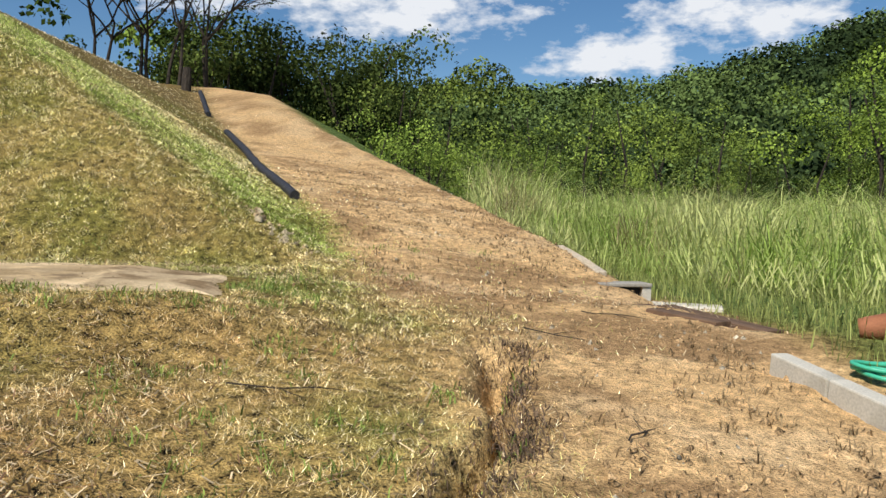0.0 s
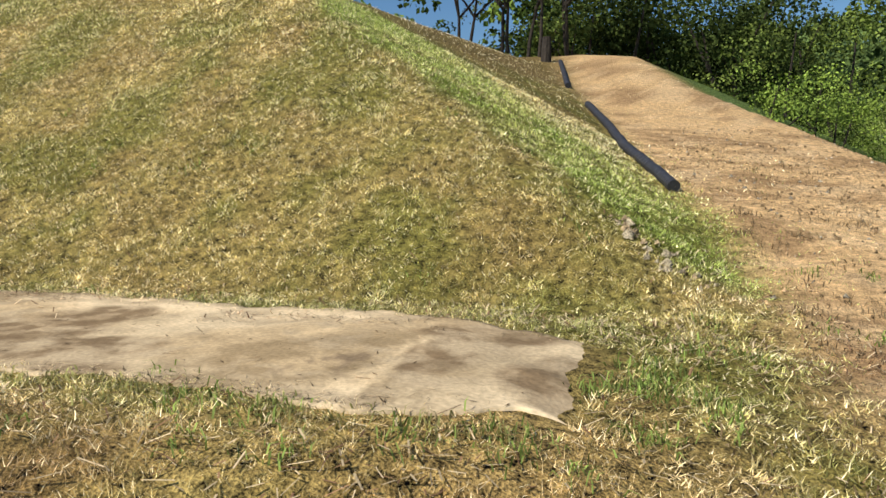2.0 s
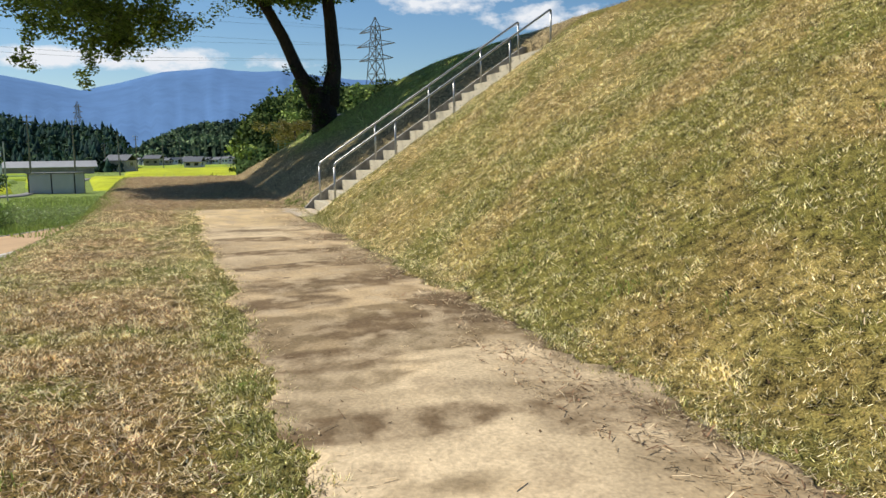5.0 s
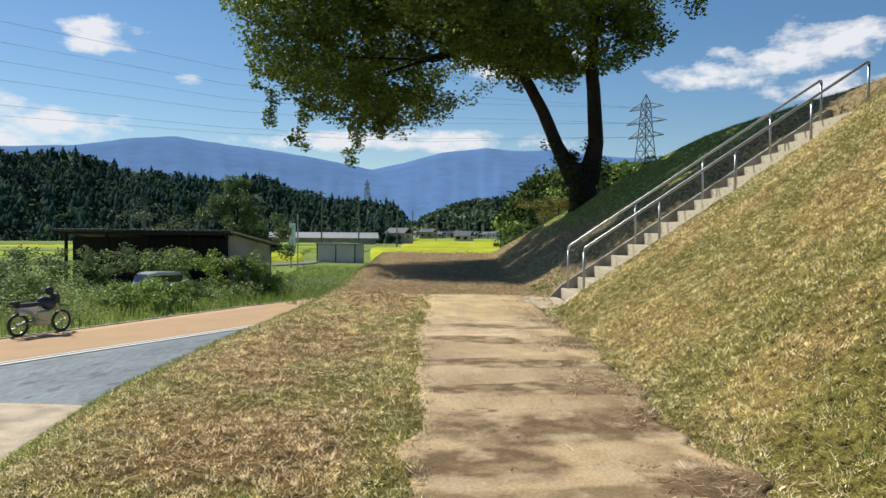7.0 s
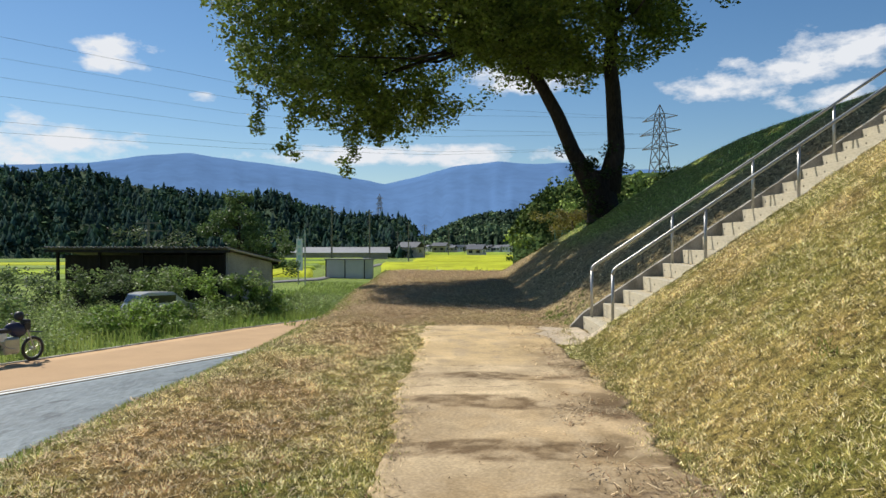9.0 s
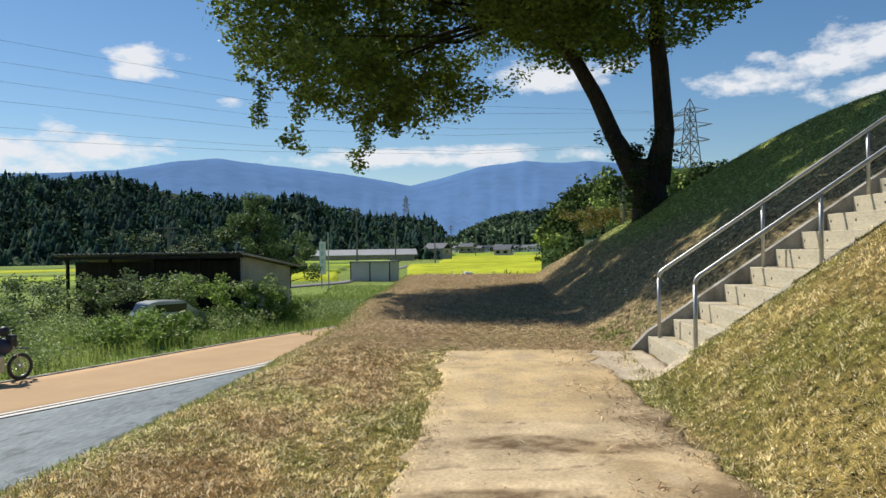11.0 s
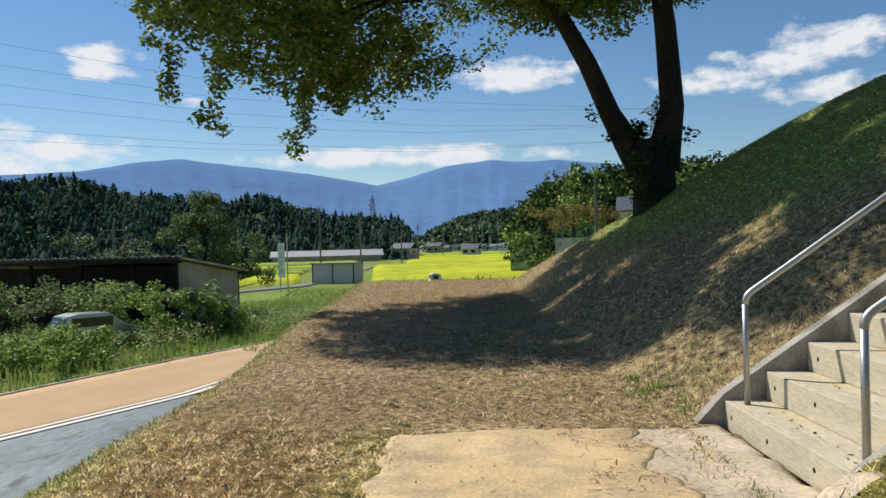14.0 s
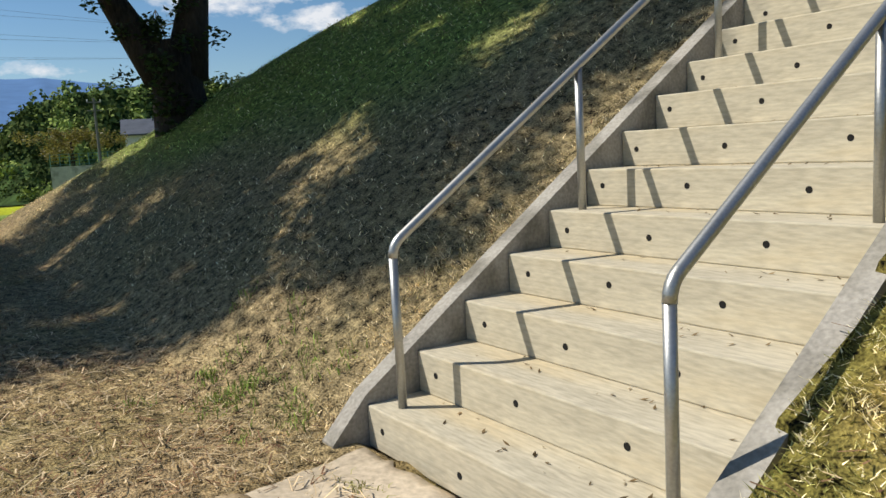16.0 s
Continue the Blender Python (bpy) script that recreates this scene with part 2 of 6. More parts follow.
    if bump:
        b = N.new("ShaderNodeBump")
        b.inputs["Strength"].default_value, b.inputs["Distance"].default_value = bump, dist
        L.new(add.outputs[0], b.inputs["Height"])
        L.new(b.outputs[0], bsdf.inputs["Normal"])
    if translucent:
        tr, ms = N.new("ShaderNodeBsdfTranslucent"), N.new("ShaderNodeMixShader")
        L.new(colour, tr.inputs[0])
        ms.inputs[0].default_value = translucent
        L.new(bsdf.outputs[0], ms.inputs[1])
        L.new(tr.outputs[0], ms.inputs[2])
        L.new(ms.outputs[0], out.inputs[0])
    else:
        L.new(bsdf.outputs[0], out.inputs[0])
    return m


M_ground = material("ground_soil_and_turf", (0.3, 0.25, 0.15), 0.95, vary=0.75, scale=14.0, fine=75.0, bump=0.9, dist=0.03, col=True, spec=0.1, calm=0.5)
M_blade = material("grass_blade", (0.3, 0.25, 0.1), 0.8, vary=0.1, bump=0, col=True, island=0.45, translucent=0.28, spec=0.15)
M_reed = material("reed_blade", (0.2, 0.25, 0.06), 0.6, vary=0.1, bump=0, col=True, island=0.3, translucent=0.35, spec=0.25)
M_leaf = material("leaf", (0.07, 0.1, 0.025), 0.5, vary=0.15, bump=0, col=True, island=0.4, translucent=0.42, spec=0.35)
M_path = material("soil_cement_path", (0.52, 0.4, 0.26), 0.95, vary=0.18, scale=1.4, fine=40.0, bump=0.45, dist=0.012, col=True, second=(0.44, 0.335, 0.205), second_scale=3.4, second_at=(0.5, 0.66), spec=0.1)
M_concrete = material("concrete", (0.5, 0.47, 0.4), 0.9, vary=0.14, scale=2.0, fine=70.0, bump=0.3, dist=0.004, second=(0.33, 0.31, 0.26), second_scale=1.3, spec=0.2)
M_step = material("board_marked_concrete", (0.52, 0.465, 0.345), 0.9, vary=0.16, scale=2.4, fine=26.0, bump=0.4, dist=0.004, stretch=(0.45, 2.2, 2.2), second=(0.43, 0.35, 0.215), second_scale=1.3, second_at=(0.5, 0.7), spec=0.2)
M_curb = material("weathered_grey_curb", (0.34, 0.315, 0.27), 0.9, vary=0.2, scale=2.5, fine=50, bump=0.35, dist=0.004, second=(0.2, 0.185, 0.15), second_scale=2.0, spec=0.2)
M_pad = material("worn_tan_concrete", (0.52, 0.43, 0.31), 0.95, vary=0.2, scale=1.6, fine=30.0, bump=0.4, dist=0.008, second=(0.4, 0.34, 0.26), second_scale=1.5, spec=0.1)
M_dark = material("hole_shade_black", (0.012, 0.011, 0.01), 0.9, bump=0)
M_steel = material("galvanised_steel", (0.42, 0.42, 0.4), 0.42, metal=0.85, vary=0.1, scale=5, fine=90, bump=0.05)
M_road = material("tan_asphalt", (0.5, 0.34, 0.2), 0.95, vary=0.07, scale=0.7, fine=60, bump=0.25, dist=0.004, spec=0.1)
M_line = material("white_road_paint", (0.75, 0.74, 0.7), 0.8, vary=0.08, bump=0.1)
# second colour draws dark crease lines, the shade of wrinkles, by noise
M_tarp = material("grey_weed_sheet", (0.17, 0.2, 0.21), 0.6, vary=0.2, scale=0.8, fine=5, bump=0.8, dist=0.05, stretch=(0.6, 1.2, 1), second=(0.075, 0.09, 0.095), second_scale=1.6, second_at=(0.58, 0.66))
M_bark = material("bark", (0.042, 0.033, 0.025), 0.95, vary=0.35, scale=3, fine=25, bump=1.0, dist=0.04, stretch=(1, 1, 0.3))
M_black = material("black_plastic", (0.035, 0.036, 0.042), 0.45, vary=0.2, bump=0.1)
M_hill = material("wooded_hill", (0.03, 0.05, 0.02), 0.95, vary=0.4, scale=0.05, fine=0.3, bump=0.6, dist=3, col=True, spec=0.05)
M_tin = material("corrugated_tin", (0.2, 0.19, 0.17), 0.6, metal=0.3, vary=0.25, scale=1.2, fine=14, bump=0.1)
# board colour darkened to carry the shade of the hut's open front
M_boards = material("boards_dark_with_shade", (0.028, 0.024, 0.021), 0.9, vary=0.3, scale=1.0, fine=14, bump=0.5, stretch=(4, 4, 0.4))
M_plaster = material("weathered_grey_wall", (0.36, 0.33, 0.29), 0.9, vary=0.18, scale=0.8, fine=12, bump=0.2)
M_white = material("white_paint", (0.72, 0.72, 0.7), 0.45, vary=0.06, bump=0)
M_asphalt = material("grey_asphalt", (0.2, 0.19, 0.18), 0.95, vary=0.1, scale=1, fine=30, bump=0.2)
M_rice = material("rice_crop", (0.36, 0.4, 0.03), 0.9, vary=0.2, scale=0.12, fine=3.0, bump=0.6, dist=0.15, col=True, spec=0.1)
M_pole = material("grey_pole", (0.16, 0.15, 0.14), 0.8, vary=0.12, bump=0.1)
M_wire = material("dark_wire", (0.09, 0.09, 0.1), 0.6, bump=0)
M_glass = material("dark_glass", (0.02, 0.025, 0.03), 0.08, vary=0, bump=0, spec=0.6)

STRAW, TAN, GREEN, FRESH, SOIL = (np.array(c) for c in ((0.51, 0.43, 0.2), (0.42, 0.32, 0.16), (0.225, 0.26, 0.065), (0.27, 0.4, 0.07), (0.56, 0.365, 0.175)))


def mixc(a, b, k):
    return a * (1 - k)[..., None] + b * k[..., None]


def green_band(x, y):
    """The fresh green strip that runs down the flank of the mound beside the earth ramp."""
    flank = -0.567 * (x + 1.8) + 0.0069 * (y - 7.8)
    ridge_side = z_path(x) + 0.69 * (y - toe(x)) - flank
    wob = 0.5 * (fbm(x, y, 0.9, 3) - 0.5)
    return smooth(0.0, 0.3, ridge_side + wob) * smooth(2.6, 1.3, ridge_side + wob) * smooth(-12, -8, x) * (y > 7.4)


def turf(x, y):
    """Turf colour: straw and green in patches, greener in the band beside the earth ramp and on the mound behind the stairs."""
    k = smooth(0.36, 0.64, fbm(x, y, 0.8, 5)) * 0.6
    c = mixc(STRAW + 0 * x[..., None], TAN, smooth(0.4, 0.65, fbm(x + 40, y, 0.6)) * 0.6)
    c = mixc(c, GREEN, k)
    c = mixc(c, FRESH, green_band(x, y) * 0.45)
    high = smooth(12.5, 15.5, y) * smooth(2.0, 3.2, mound(x, y))
    c = mixc(c, np.array((0.4, 0.29, 0.17)), high * 0.7)
    left = np.interp(x, [-20, -18.4, -13.6, -11.6, -7.5, -5.5, -3.8, -1.3], [1.6, 1.75, 2.6, 3.0, 3.65, 4.02, 4.3, 4.7])
    verge = smooth(0.15, 0.6, left - y) * smooth(0.0, 0.8, y - crest(x)) * smooth(0.0, -2.0, x)
    c = mixc(c, np.array((0.4, 0.27, 0.155)), verge * smooth(0.3, 0.6, fbm(x + 11, y, 0.7, 4)) * 0.75)
    start = smooth(-3.5, -1.5, x) * smooth(5.3, 4.5, y)
    c = mixc(c, np.array((0.46, 0.32, 0.18)), start * (0.12 + 0.42 * smooth(0.35, 0.6, fbm(x + 3, y + 8, 0.9, 4))))
    # slope colours west of the stairs are raised to offset the tree's shade
    west = smooth(-19.4, -20.2, x)
    low_slope = west * smooth(-0.6, 0.4, y - toe(x)) * smooth(-39, -34, x)
    c = mixc(c, np.array((0.44, 0.35, 0.23)), low_slope * 0.8)
    behind = smooth(-21.8, -24.0, x) * smooth(1.6, 3.2, y - toe(x) + 0.9 * (fbm(x, y, 2.0) - 0.5) + 0.12 * np.clip(-24 - x, 0, 8))
    c = mixc(c, np.array((0.3, 0.43, 0.1)), behind * 0.78)
    return c


def bare(x, y):
    """How bare the soil is, 0 to 1."""
    xe = ramp_edge(y)
    pipe_x = np.interp(y, [6, 7.6, 9, 10.4, 12.7, 15.7, 17.9, 19.8, 25.3, 30], [-0.6, -0.95, -1.35, -2.0, -3.05, -4.2, -5.1, -6.1, -8.1, -9.6])
    r = smooth(-0.35, 0.35, x - pipe_x) * smooth(0.9, 0.1, x - xe) * smooth(5.2, 6.5, y)
    near = smooth(-0.7, 0.7, x - 0.2) * smooth(0.9, 0.1, x - xe) * smooth(6.5, 5.2, y)
    return np.clip(r + near, 0, 1)


# ---- ground ----
def axis(lo, hi, step, far_lo, far_hi):
    mid = np.arange(lo, hi, step)
    grow = lambda d: np.cumsum(step * 1.16 ** np.arange(1, 80))
    up, dn = hi + grow(1), lo - grow(1)
    return np.concatenate([dn[dn > far_lo][::-1], mid, up[up < far_hi]])


gx, gy = axis(-37, 3.5, 0.1, -2600, 2600), axis(-5.5, 14.5, 0.1, -2600, 2600)
gx = np.unique(np.round(np.concatenate([gx, np.arange(-0.4, 0.8, 0.02)]), 4))
GX, GY = np.meshgrid(gx, gy, indexing="ij")
GZ = height(GX, GY)
xf, yf = GX.ravel(), GY.ravel()
# turf ground dark between blades, lightened west to offset the tree's shade
shade_lift = smooth(-19.6, -20.6, xf)
gcol = turf(xf, yf) * (np.array((0.5, 0.45, 0.31)) * (1 - shade_lift[:, None]) + np.array((0.66, 0.63, 0.54)) * shade_lift[:, None])
# ground at the start is made up to a third lighter
start_lighter = smooth(-3.5, -1.5, xf) * smooth(5.3, 4.5, yf)
gcol = gcol * (1 + 0.35 * start_lighter)[:, None]
gcol = mixc(gcol, mixc(mixc(SOIL * 1.1 + 0 * gcol, np.array((0.34, 0.21, 0.1)), smooth(0.46, 0.62, fbm(xf * 0.8, yf * 1.8, 0.7, 5)) * 0.9), np.array((0.68, 0.47, 0.25)), smooth(0.52, 0.68, fbm(xf + 31, yf * 1.5, 0.55, 4)) * 0.7), bare(xf, yf))
litter = smooth(-19.2, -19.9, xf) * smooth(0.6, -0.3, yf - toe(xf)) * smooth(-0.4, 0.6, yf - crest(xf)) * smooth(-38, -35, xf)
gcol = mixc(gcol, mixc(np.array((0.31, 0.215, 0.12)) + 0 * gcol, np.array((0.44, 0.325, 0.18)), fbm(xf, yf, 0.7)), litter * 0.9 * (0.55 + 0.45 * smooth(0.36, 0.6, fbm(xf + 70, yf, 1.2, 4))))
lowland = np.maximum(smooth(-0.2, -1.2, yf - crest(xf)), smooth(-37, -41, xf))
gcol = mixc(gcol, np.array((0.2, 0.26, 0.06)) * (0.7 + 0.6 * fbm(xf, yf, 9))[:, None], lowland * smooth(-2.5, -8, xf))
gcol = mixc(gcol, np.array((0.12, 0.17, 0.045)) + 0 * gcol, smooth(0.3, 1.4, xf - ramp_edge(yf)))
nx, ny = GX.shape
ids = np.arange(nx * ny).reshape(nx, ny)
quads = np.stack([ids[:-1, :-1], ids[1:, :-1], ids[1:, 1:], ids[:-1, 1:]], -1).reshape(-1, 4)
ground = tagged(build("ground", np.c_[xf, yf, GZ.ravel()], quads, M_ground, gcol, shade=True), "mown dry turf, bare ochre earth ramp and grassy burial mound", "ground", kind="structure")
ground.data.attributes.new("Bare", "FLOAT", "POINT").data.foreach_set("value", bare(xf, yf).astype(np.float32))


def ground_z(x, y):
    """The height of the built ground sheet."""
    x, y = np.asarray(x, float), np.asarray(y, float)
    i, j = np.clip(np.searchsorted(gx, x) - 1, 0, len(gx) - 2), np.clip(np.searchsorted(gy, y) - 1, 0, len(gy) - 2)
    u, v = (x - gx[i]) / (gx[i + 1] - gx[i]), (y - gy[j]) / (gy[j + 1] - gy[j])
    return (GZ[i, j] * (1 - u) + GZ[i + 1, j] * u) * (1 - v) + (GZ[i, j + 1] * (1 - u) + GZ[i + 1, j + 1] * u) * v


def drape(name, edge_a, edge_b, n, mat, lift, thick, colour=None, across=12, rough=0.0, fine=False):
    """A slab laid over the ground between two edge lines, with a turned-down rim."""
    A, B = np.asarray(edge_a, float), np.asarray(edge_b, float)

    def walked(P):
        s = np.r_[0, np.cumsum(np.hypot(*np.diff(P, axis=0).T))]
        u = np.linspace(0, s[-1], n)
        return np.c_[np.interp(u, s, P[:, 0]), np.interp(u, s, P[:, 1])]
    A, B = walked(A), walked(B)
    if rough:
        d = (B - A) / np.linalg.norm(B - A, axis=1)[:, None]
        A = A + d * ((fbm(A[:, 0], A[:, 1], 0.7) - 0.5 + 0.5 * (fbm(A[:, 0], A[:, 1], 0.16, 3) - 0.5)) * rough)[:, None]
        B = B + d * ((fbm(B[:, 0] + 9, B[:, 1], 0.7) - 0.5 + 0.8 * (fbm(B[:, 0], B[:, 1], 0.2, 3) - 0.5)) * rough)[:, None]
    k = np.linspace(0, 1, across)
    P = A[:, None] * (1 - k)[None, :, None] + B[:, None] * k[None, :, None]
    surface = ground_z if fine else (lambda x, y: height(x, y, False))
    z = surface(P[..., 0], P[..., 1]) + lift
    z[:, 0] -= thick
    z[:, -1] -= thick
    P[:, 1] = P[:, 0] * 0.97 + P[:, 1] * 0.03
    P[:, -2] = P[:, -1] * 0.97 + P[:, -2] * 0.03
    z[:, 1], z[:, -2] = surface(P[:, 1, 0], P[:, 1, 1]) + lift, surface(P[:, -2, 0], P[:, -2, 1]) + lift
    if rough:
        for row, step in ((0, P[0] - P[3]), (-1, P[-1] - P[-4])):
            P[row] += step / np.linalg.norm(step, axis=1)[:, None] * (fbm(P[row, :, 0] * 3, P[row, :, 1] * 3, 0.8, 4) * 0.8 * rough)[:, None]
            z[row] = surface(P[row, :, 0], P[row, :, 1]) + lift
    z[0] -= thick
    z[-1] -= thick
    V = np.c_[P.reshape(-1, 2), z.ravel()]
    i = np.arange(n * across).reshape(n, across)
    F = np.stack([i[:-1, :-1], i[1:, :-1], i[1:, 1:], i[:-1, 1:]], -1).reshape(-1, 4)
    return build(name, V, F, mat, None if colour is None else colour(V[:, 0], V[:, 1]), shade=True)


# damp stains on the path: place, half length along it, half width across it
DAMP = ((-4.7, 4.9, 0.6, 0.8), (-4.6, 5.5, 0.35, 0.4), (-4.0, 4.7, 0.6, 0.4), (-5.3, 4.3, 0.4, 0.3), (-10.8, 4.3, 0.5, 1.1), (-9.8, 3.7, 0.4, 0.6), (-8.9, 4.4, 0.4, 0.5), (-8.1, 3.9, 0.25, 0.6), (-6.95, 4.35, 0.22, 0.9),
        (-7.0, 5.3, 0.4, 0.5), (-9.45, 5.05, 0.6, 0.45), (-3.7, 4.5, 0.4, 0.22), (-1.6, 5.3, 0.3, 0.5), (-2.2, 6.0, 0.5, 0.28), (-2.25, 5.4, 0.16, 0.4), (-11.9, 4.0, 0.35, 1.0), (-13.0, 3.6, 0.3, 1.0), (-14.4, 3.2, 0.3, 1.0), (-14.3, 4.3, 0.7, 0.4), (-15.7, 3.2, 0.3, 0.9))


def path_colour(x, y):
    c = mixc(np.array((0.59, 0.465, 0.305)) + 0 * x[:, None], np.array((0.49, 0.365, 0.22)), smooth(0.38, 0.66, fbm(x, y, 1.2, 6)))
    c = c * (0.86 + 0.28 * fbm(x + 7, y, 0.12, 3))[:, None]
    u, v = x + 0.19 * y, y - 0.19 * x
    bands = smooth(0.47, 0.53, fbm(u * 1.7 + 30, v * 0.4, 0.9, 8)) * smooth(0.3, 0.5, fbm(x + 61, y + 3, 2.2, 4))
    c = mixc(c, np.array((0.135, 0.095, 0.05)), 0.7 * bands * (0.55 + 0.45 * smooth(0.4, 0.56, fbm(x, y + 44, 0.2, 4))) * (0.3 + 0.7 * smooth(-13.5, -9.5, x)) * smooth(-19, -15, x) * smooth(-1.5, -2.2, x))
    edge = smooth(1.1, 0.05, toe(x) - 0.25 - y) * smooth(0.42, 0.58, fbm(x + 5, y, 0.5, 5))
    c = mixc(c, np.array((0.17, 0.12, 0.065)), edge * 0.8)
    ragged = 1.9 * (fbm(x + 90, y, 0.5, 6) - 0.5)
    grit = smooth(0.36, 0.6, fbm(x * 1.2 + 8, y, 0.13, 4))
    for px, py, ru, rv in DAMP:
        dx, dy = (x - px) + 0.19 * (y - py), (y - py) - 0.19 * (x - px)
        wet = smooth(0.0, 0.55, 1 - (dx / ru) ** 2 - (dy / rv) ** 2 + ragged)
        c = mixc(c, np.array((0.155, 0.105, 0.06)), wet * (0.5 + 0.45 * grit))
    crack = smooth(0.012, 0.003, np.abs(fbm(u * 1.3, v * 0.6 + 12, 1.7, 5) - 0.5)) * smooth(0.45, 0.6, fbm(x, y + 70, 1.8, 2))
    c = mixc(c, np.array((0.12, 0.085, 0.06)), crack * 0.9)
    c = c * (1 + 0.2 * smooth(-7, -4, x))[:, None] * np.array((1.0, 0.985, 0.93))
    sand = smooth(-14.5, -18, x) * smooth(0.3, 0.55, fbm(x, y + 20, 1.3, 5))
    return mixc(c, np.array((0.58, 0.43, 0.23)), sand * 0.9)


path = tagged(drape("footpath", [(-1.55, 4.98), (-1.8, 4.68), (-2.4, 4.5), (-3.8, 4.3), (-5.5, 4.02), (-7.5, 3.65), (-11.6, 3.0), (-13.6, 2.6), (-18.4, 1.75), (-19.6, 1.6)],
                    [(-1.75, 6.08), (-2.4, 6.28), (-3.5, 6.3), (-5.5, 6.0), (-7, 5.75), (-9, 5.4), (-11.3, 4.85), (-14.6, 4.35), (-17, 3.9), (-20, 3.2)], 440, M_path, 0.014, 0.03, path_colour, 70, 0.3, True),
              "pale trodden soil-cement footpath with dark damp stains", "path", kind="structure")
pad = tagged(drape("concrete_pad", [(-18.35, 3.0), (-19.1, 2.85), (-19.8, 2.95)], [(-18.25, 4.3), (-19.3, 4.12), (-20.28, 3.94)], 70, M_pad, 0.012, 0.03, None, 40, 0.25, True), "worn concrete pad at the foot of the stairs", "pad", kind="structure")

# road, white lines and weed sheet on the low side
far_edge = [(-10, -18.5), (-20, -15.6), (-30, -13.1), (-37, -11.7), (-45, -10.1), (-60, -9.2)]
near_edge = [(-5, -14.6), (-15, -12.6), (-24.1, -10.0), (-28, -8.8), (-33, -7.3), (-38, -6.9), (-45, -6.6), (-60, -6.0)]
road = tagged(drape("road", far_edge, near_edge, 120, M_road, 0.06, 0.06, None, 14), "smooth tan-coloured paved park road", "road", kind="structure")


def shifted(line, dy):
    return [(x, y + dy) for x, y in line]


for k, (a, b) in enumerate(((-0.42, -0.28), (-0.14, 0.06))):
    tagged(drape("road_line", shifted(near_edge, a), shifted(near_edge, b), 120, M_line, 0.068, 0.004, None, 4), "white painted edge line on the tan road", "road marking", kind="structure")
tarp = tagged(drape("weed_sheet", [(x, y + 0.1) for x, y in near_edge if x > -35], [(x, max(y + 0.3, float(crest(x)) - 3.4)) for x, y in near_edge if x > -35], 160, M_tarp, 0.05, 0.05, None, 40), "blue-grey woven weed-control sheet pinned beside the road", "ground sheet", kind="structure")
kerb = tagged(drape("road_kerb", shifted(far_edge, -0.22), shifted(far_edge, -0.02), 120, M_curb, 0.085, 0.08, None, 5), "low dark weathered kerb along the far side of the road", "kerb", kind="structure")

tagged(drape("concrete_apron", [(-19.2, -4.6), (-19.0, -6.6), (-18.8, -8.6), (-18.6, -10.9)], [(-15.4, -4.2), (-15.4, -6.4), (-15.4, -8.8), (-15.4, -11.6)], 60, M_pad, 0.085, 0.08, None, 24, 0.06), "pale concrete apron at the end of the weed sheet", "pavement", kind="structure")

# ---- stairs and handrails ----
RISE, TREAD, WIDE, STEPS = 0.2135, 0.3165, 1.88, 16
STAIR = pose(-20.36, 3.97, -0.235, 0, 0, 9.8)
stairs = tagged(empty("staircase", STAIR), "straight flight of board-marked pale concrete steps up the mound", "stairs")
step_bm = boxed(0, 0, 0, WIDE, TREAD + 0.03, RISE, 0.008)
step_ob = part("step", step_bm, M_step, stairs)
for k in range(STEPS):
    s = step_ob if k == 0 else new("step", step_ob.data)
    s.parent = stairs
    s.location = (0, TREAD * k, RISE * k)
    for j, hx in enumerate((0.14, 0.75, 1.4)):
        # flat black disc on the riser, standing for the shade in a hole
        hb = tubed([(0, 0.02, 0), (0, -0.0015, 0)], 0.017, 10)
        h = part("tie_hole_disc", hb, M_dark, s)
        h.location = (hx + 0.03 * math.sin(7 * k + j), 0, RISE * 0.52 + 0.012 * math.sin(3 * k + 5 * j))
for name_x, x0, x1 in (("side_curb", -0.12, -0.002), ("side_curb", WIDE + 0.002, WIDE + 0.12)):
    bm = bmesh.new()
    L_ = TREAD * STEPS
    prof = [(-0.2, -0.02), (-0.2, 0.05), (0.0, RISE + 0.05), (L_, RISE * (STEPS + 1) + 0.05), (L_ + 0.3, RISE * (STEPS + 1) + 0.05), (L_ + 0.3, RISE * STEPS - 0.5), (0.4, -0.4), (-0.2, -0.3)]
    va, vb = [bm.verts.new((x0, y, z)) for y, z in prof], [bm.verts.new((x1, y, z)) for y, z in prof]
    bm.faces.new(va)
    bm.faces.new(vb[::-1])
    for i in range(len(prof)):
        j = (i + 1) % len(prof)
        bm.faces.new((va[i], vb[i], vb[j], va[j]))
    part(name_x, bm, M_curb, stairs)

rail_h = 0.8
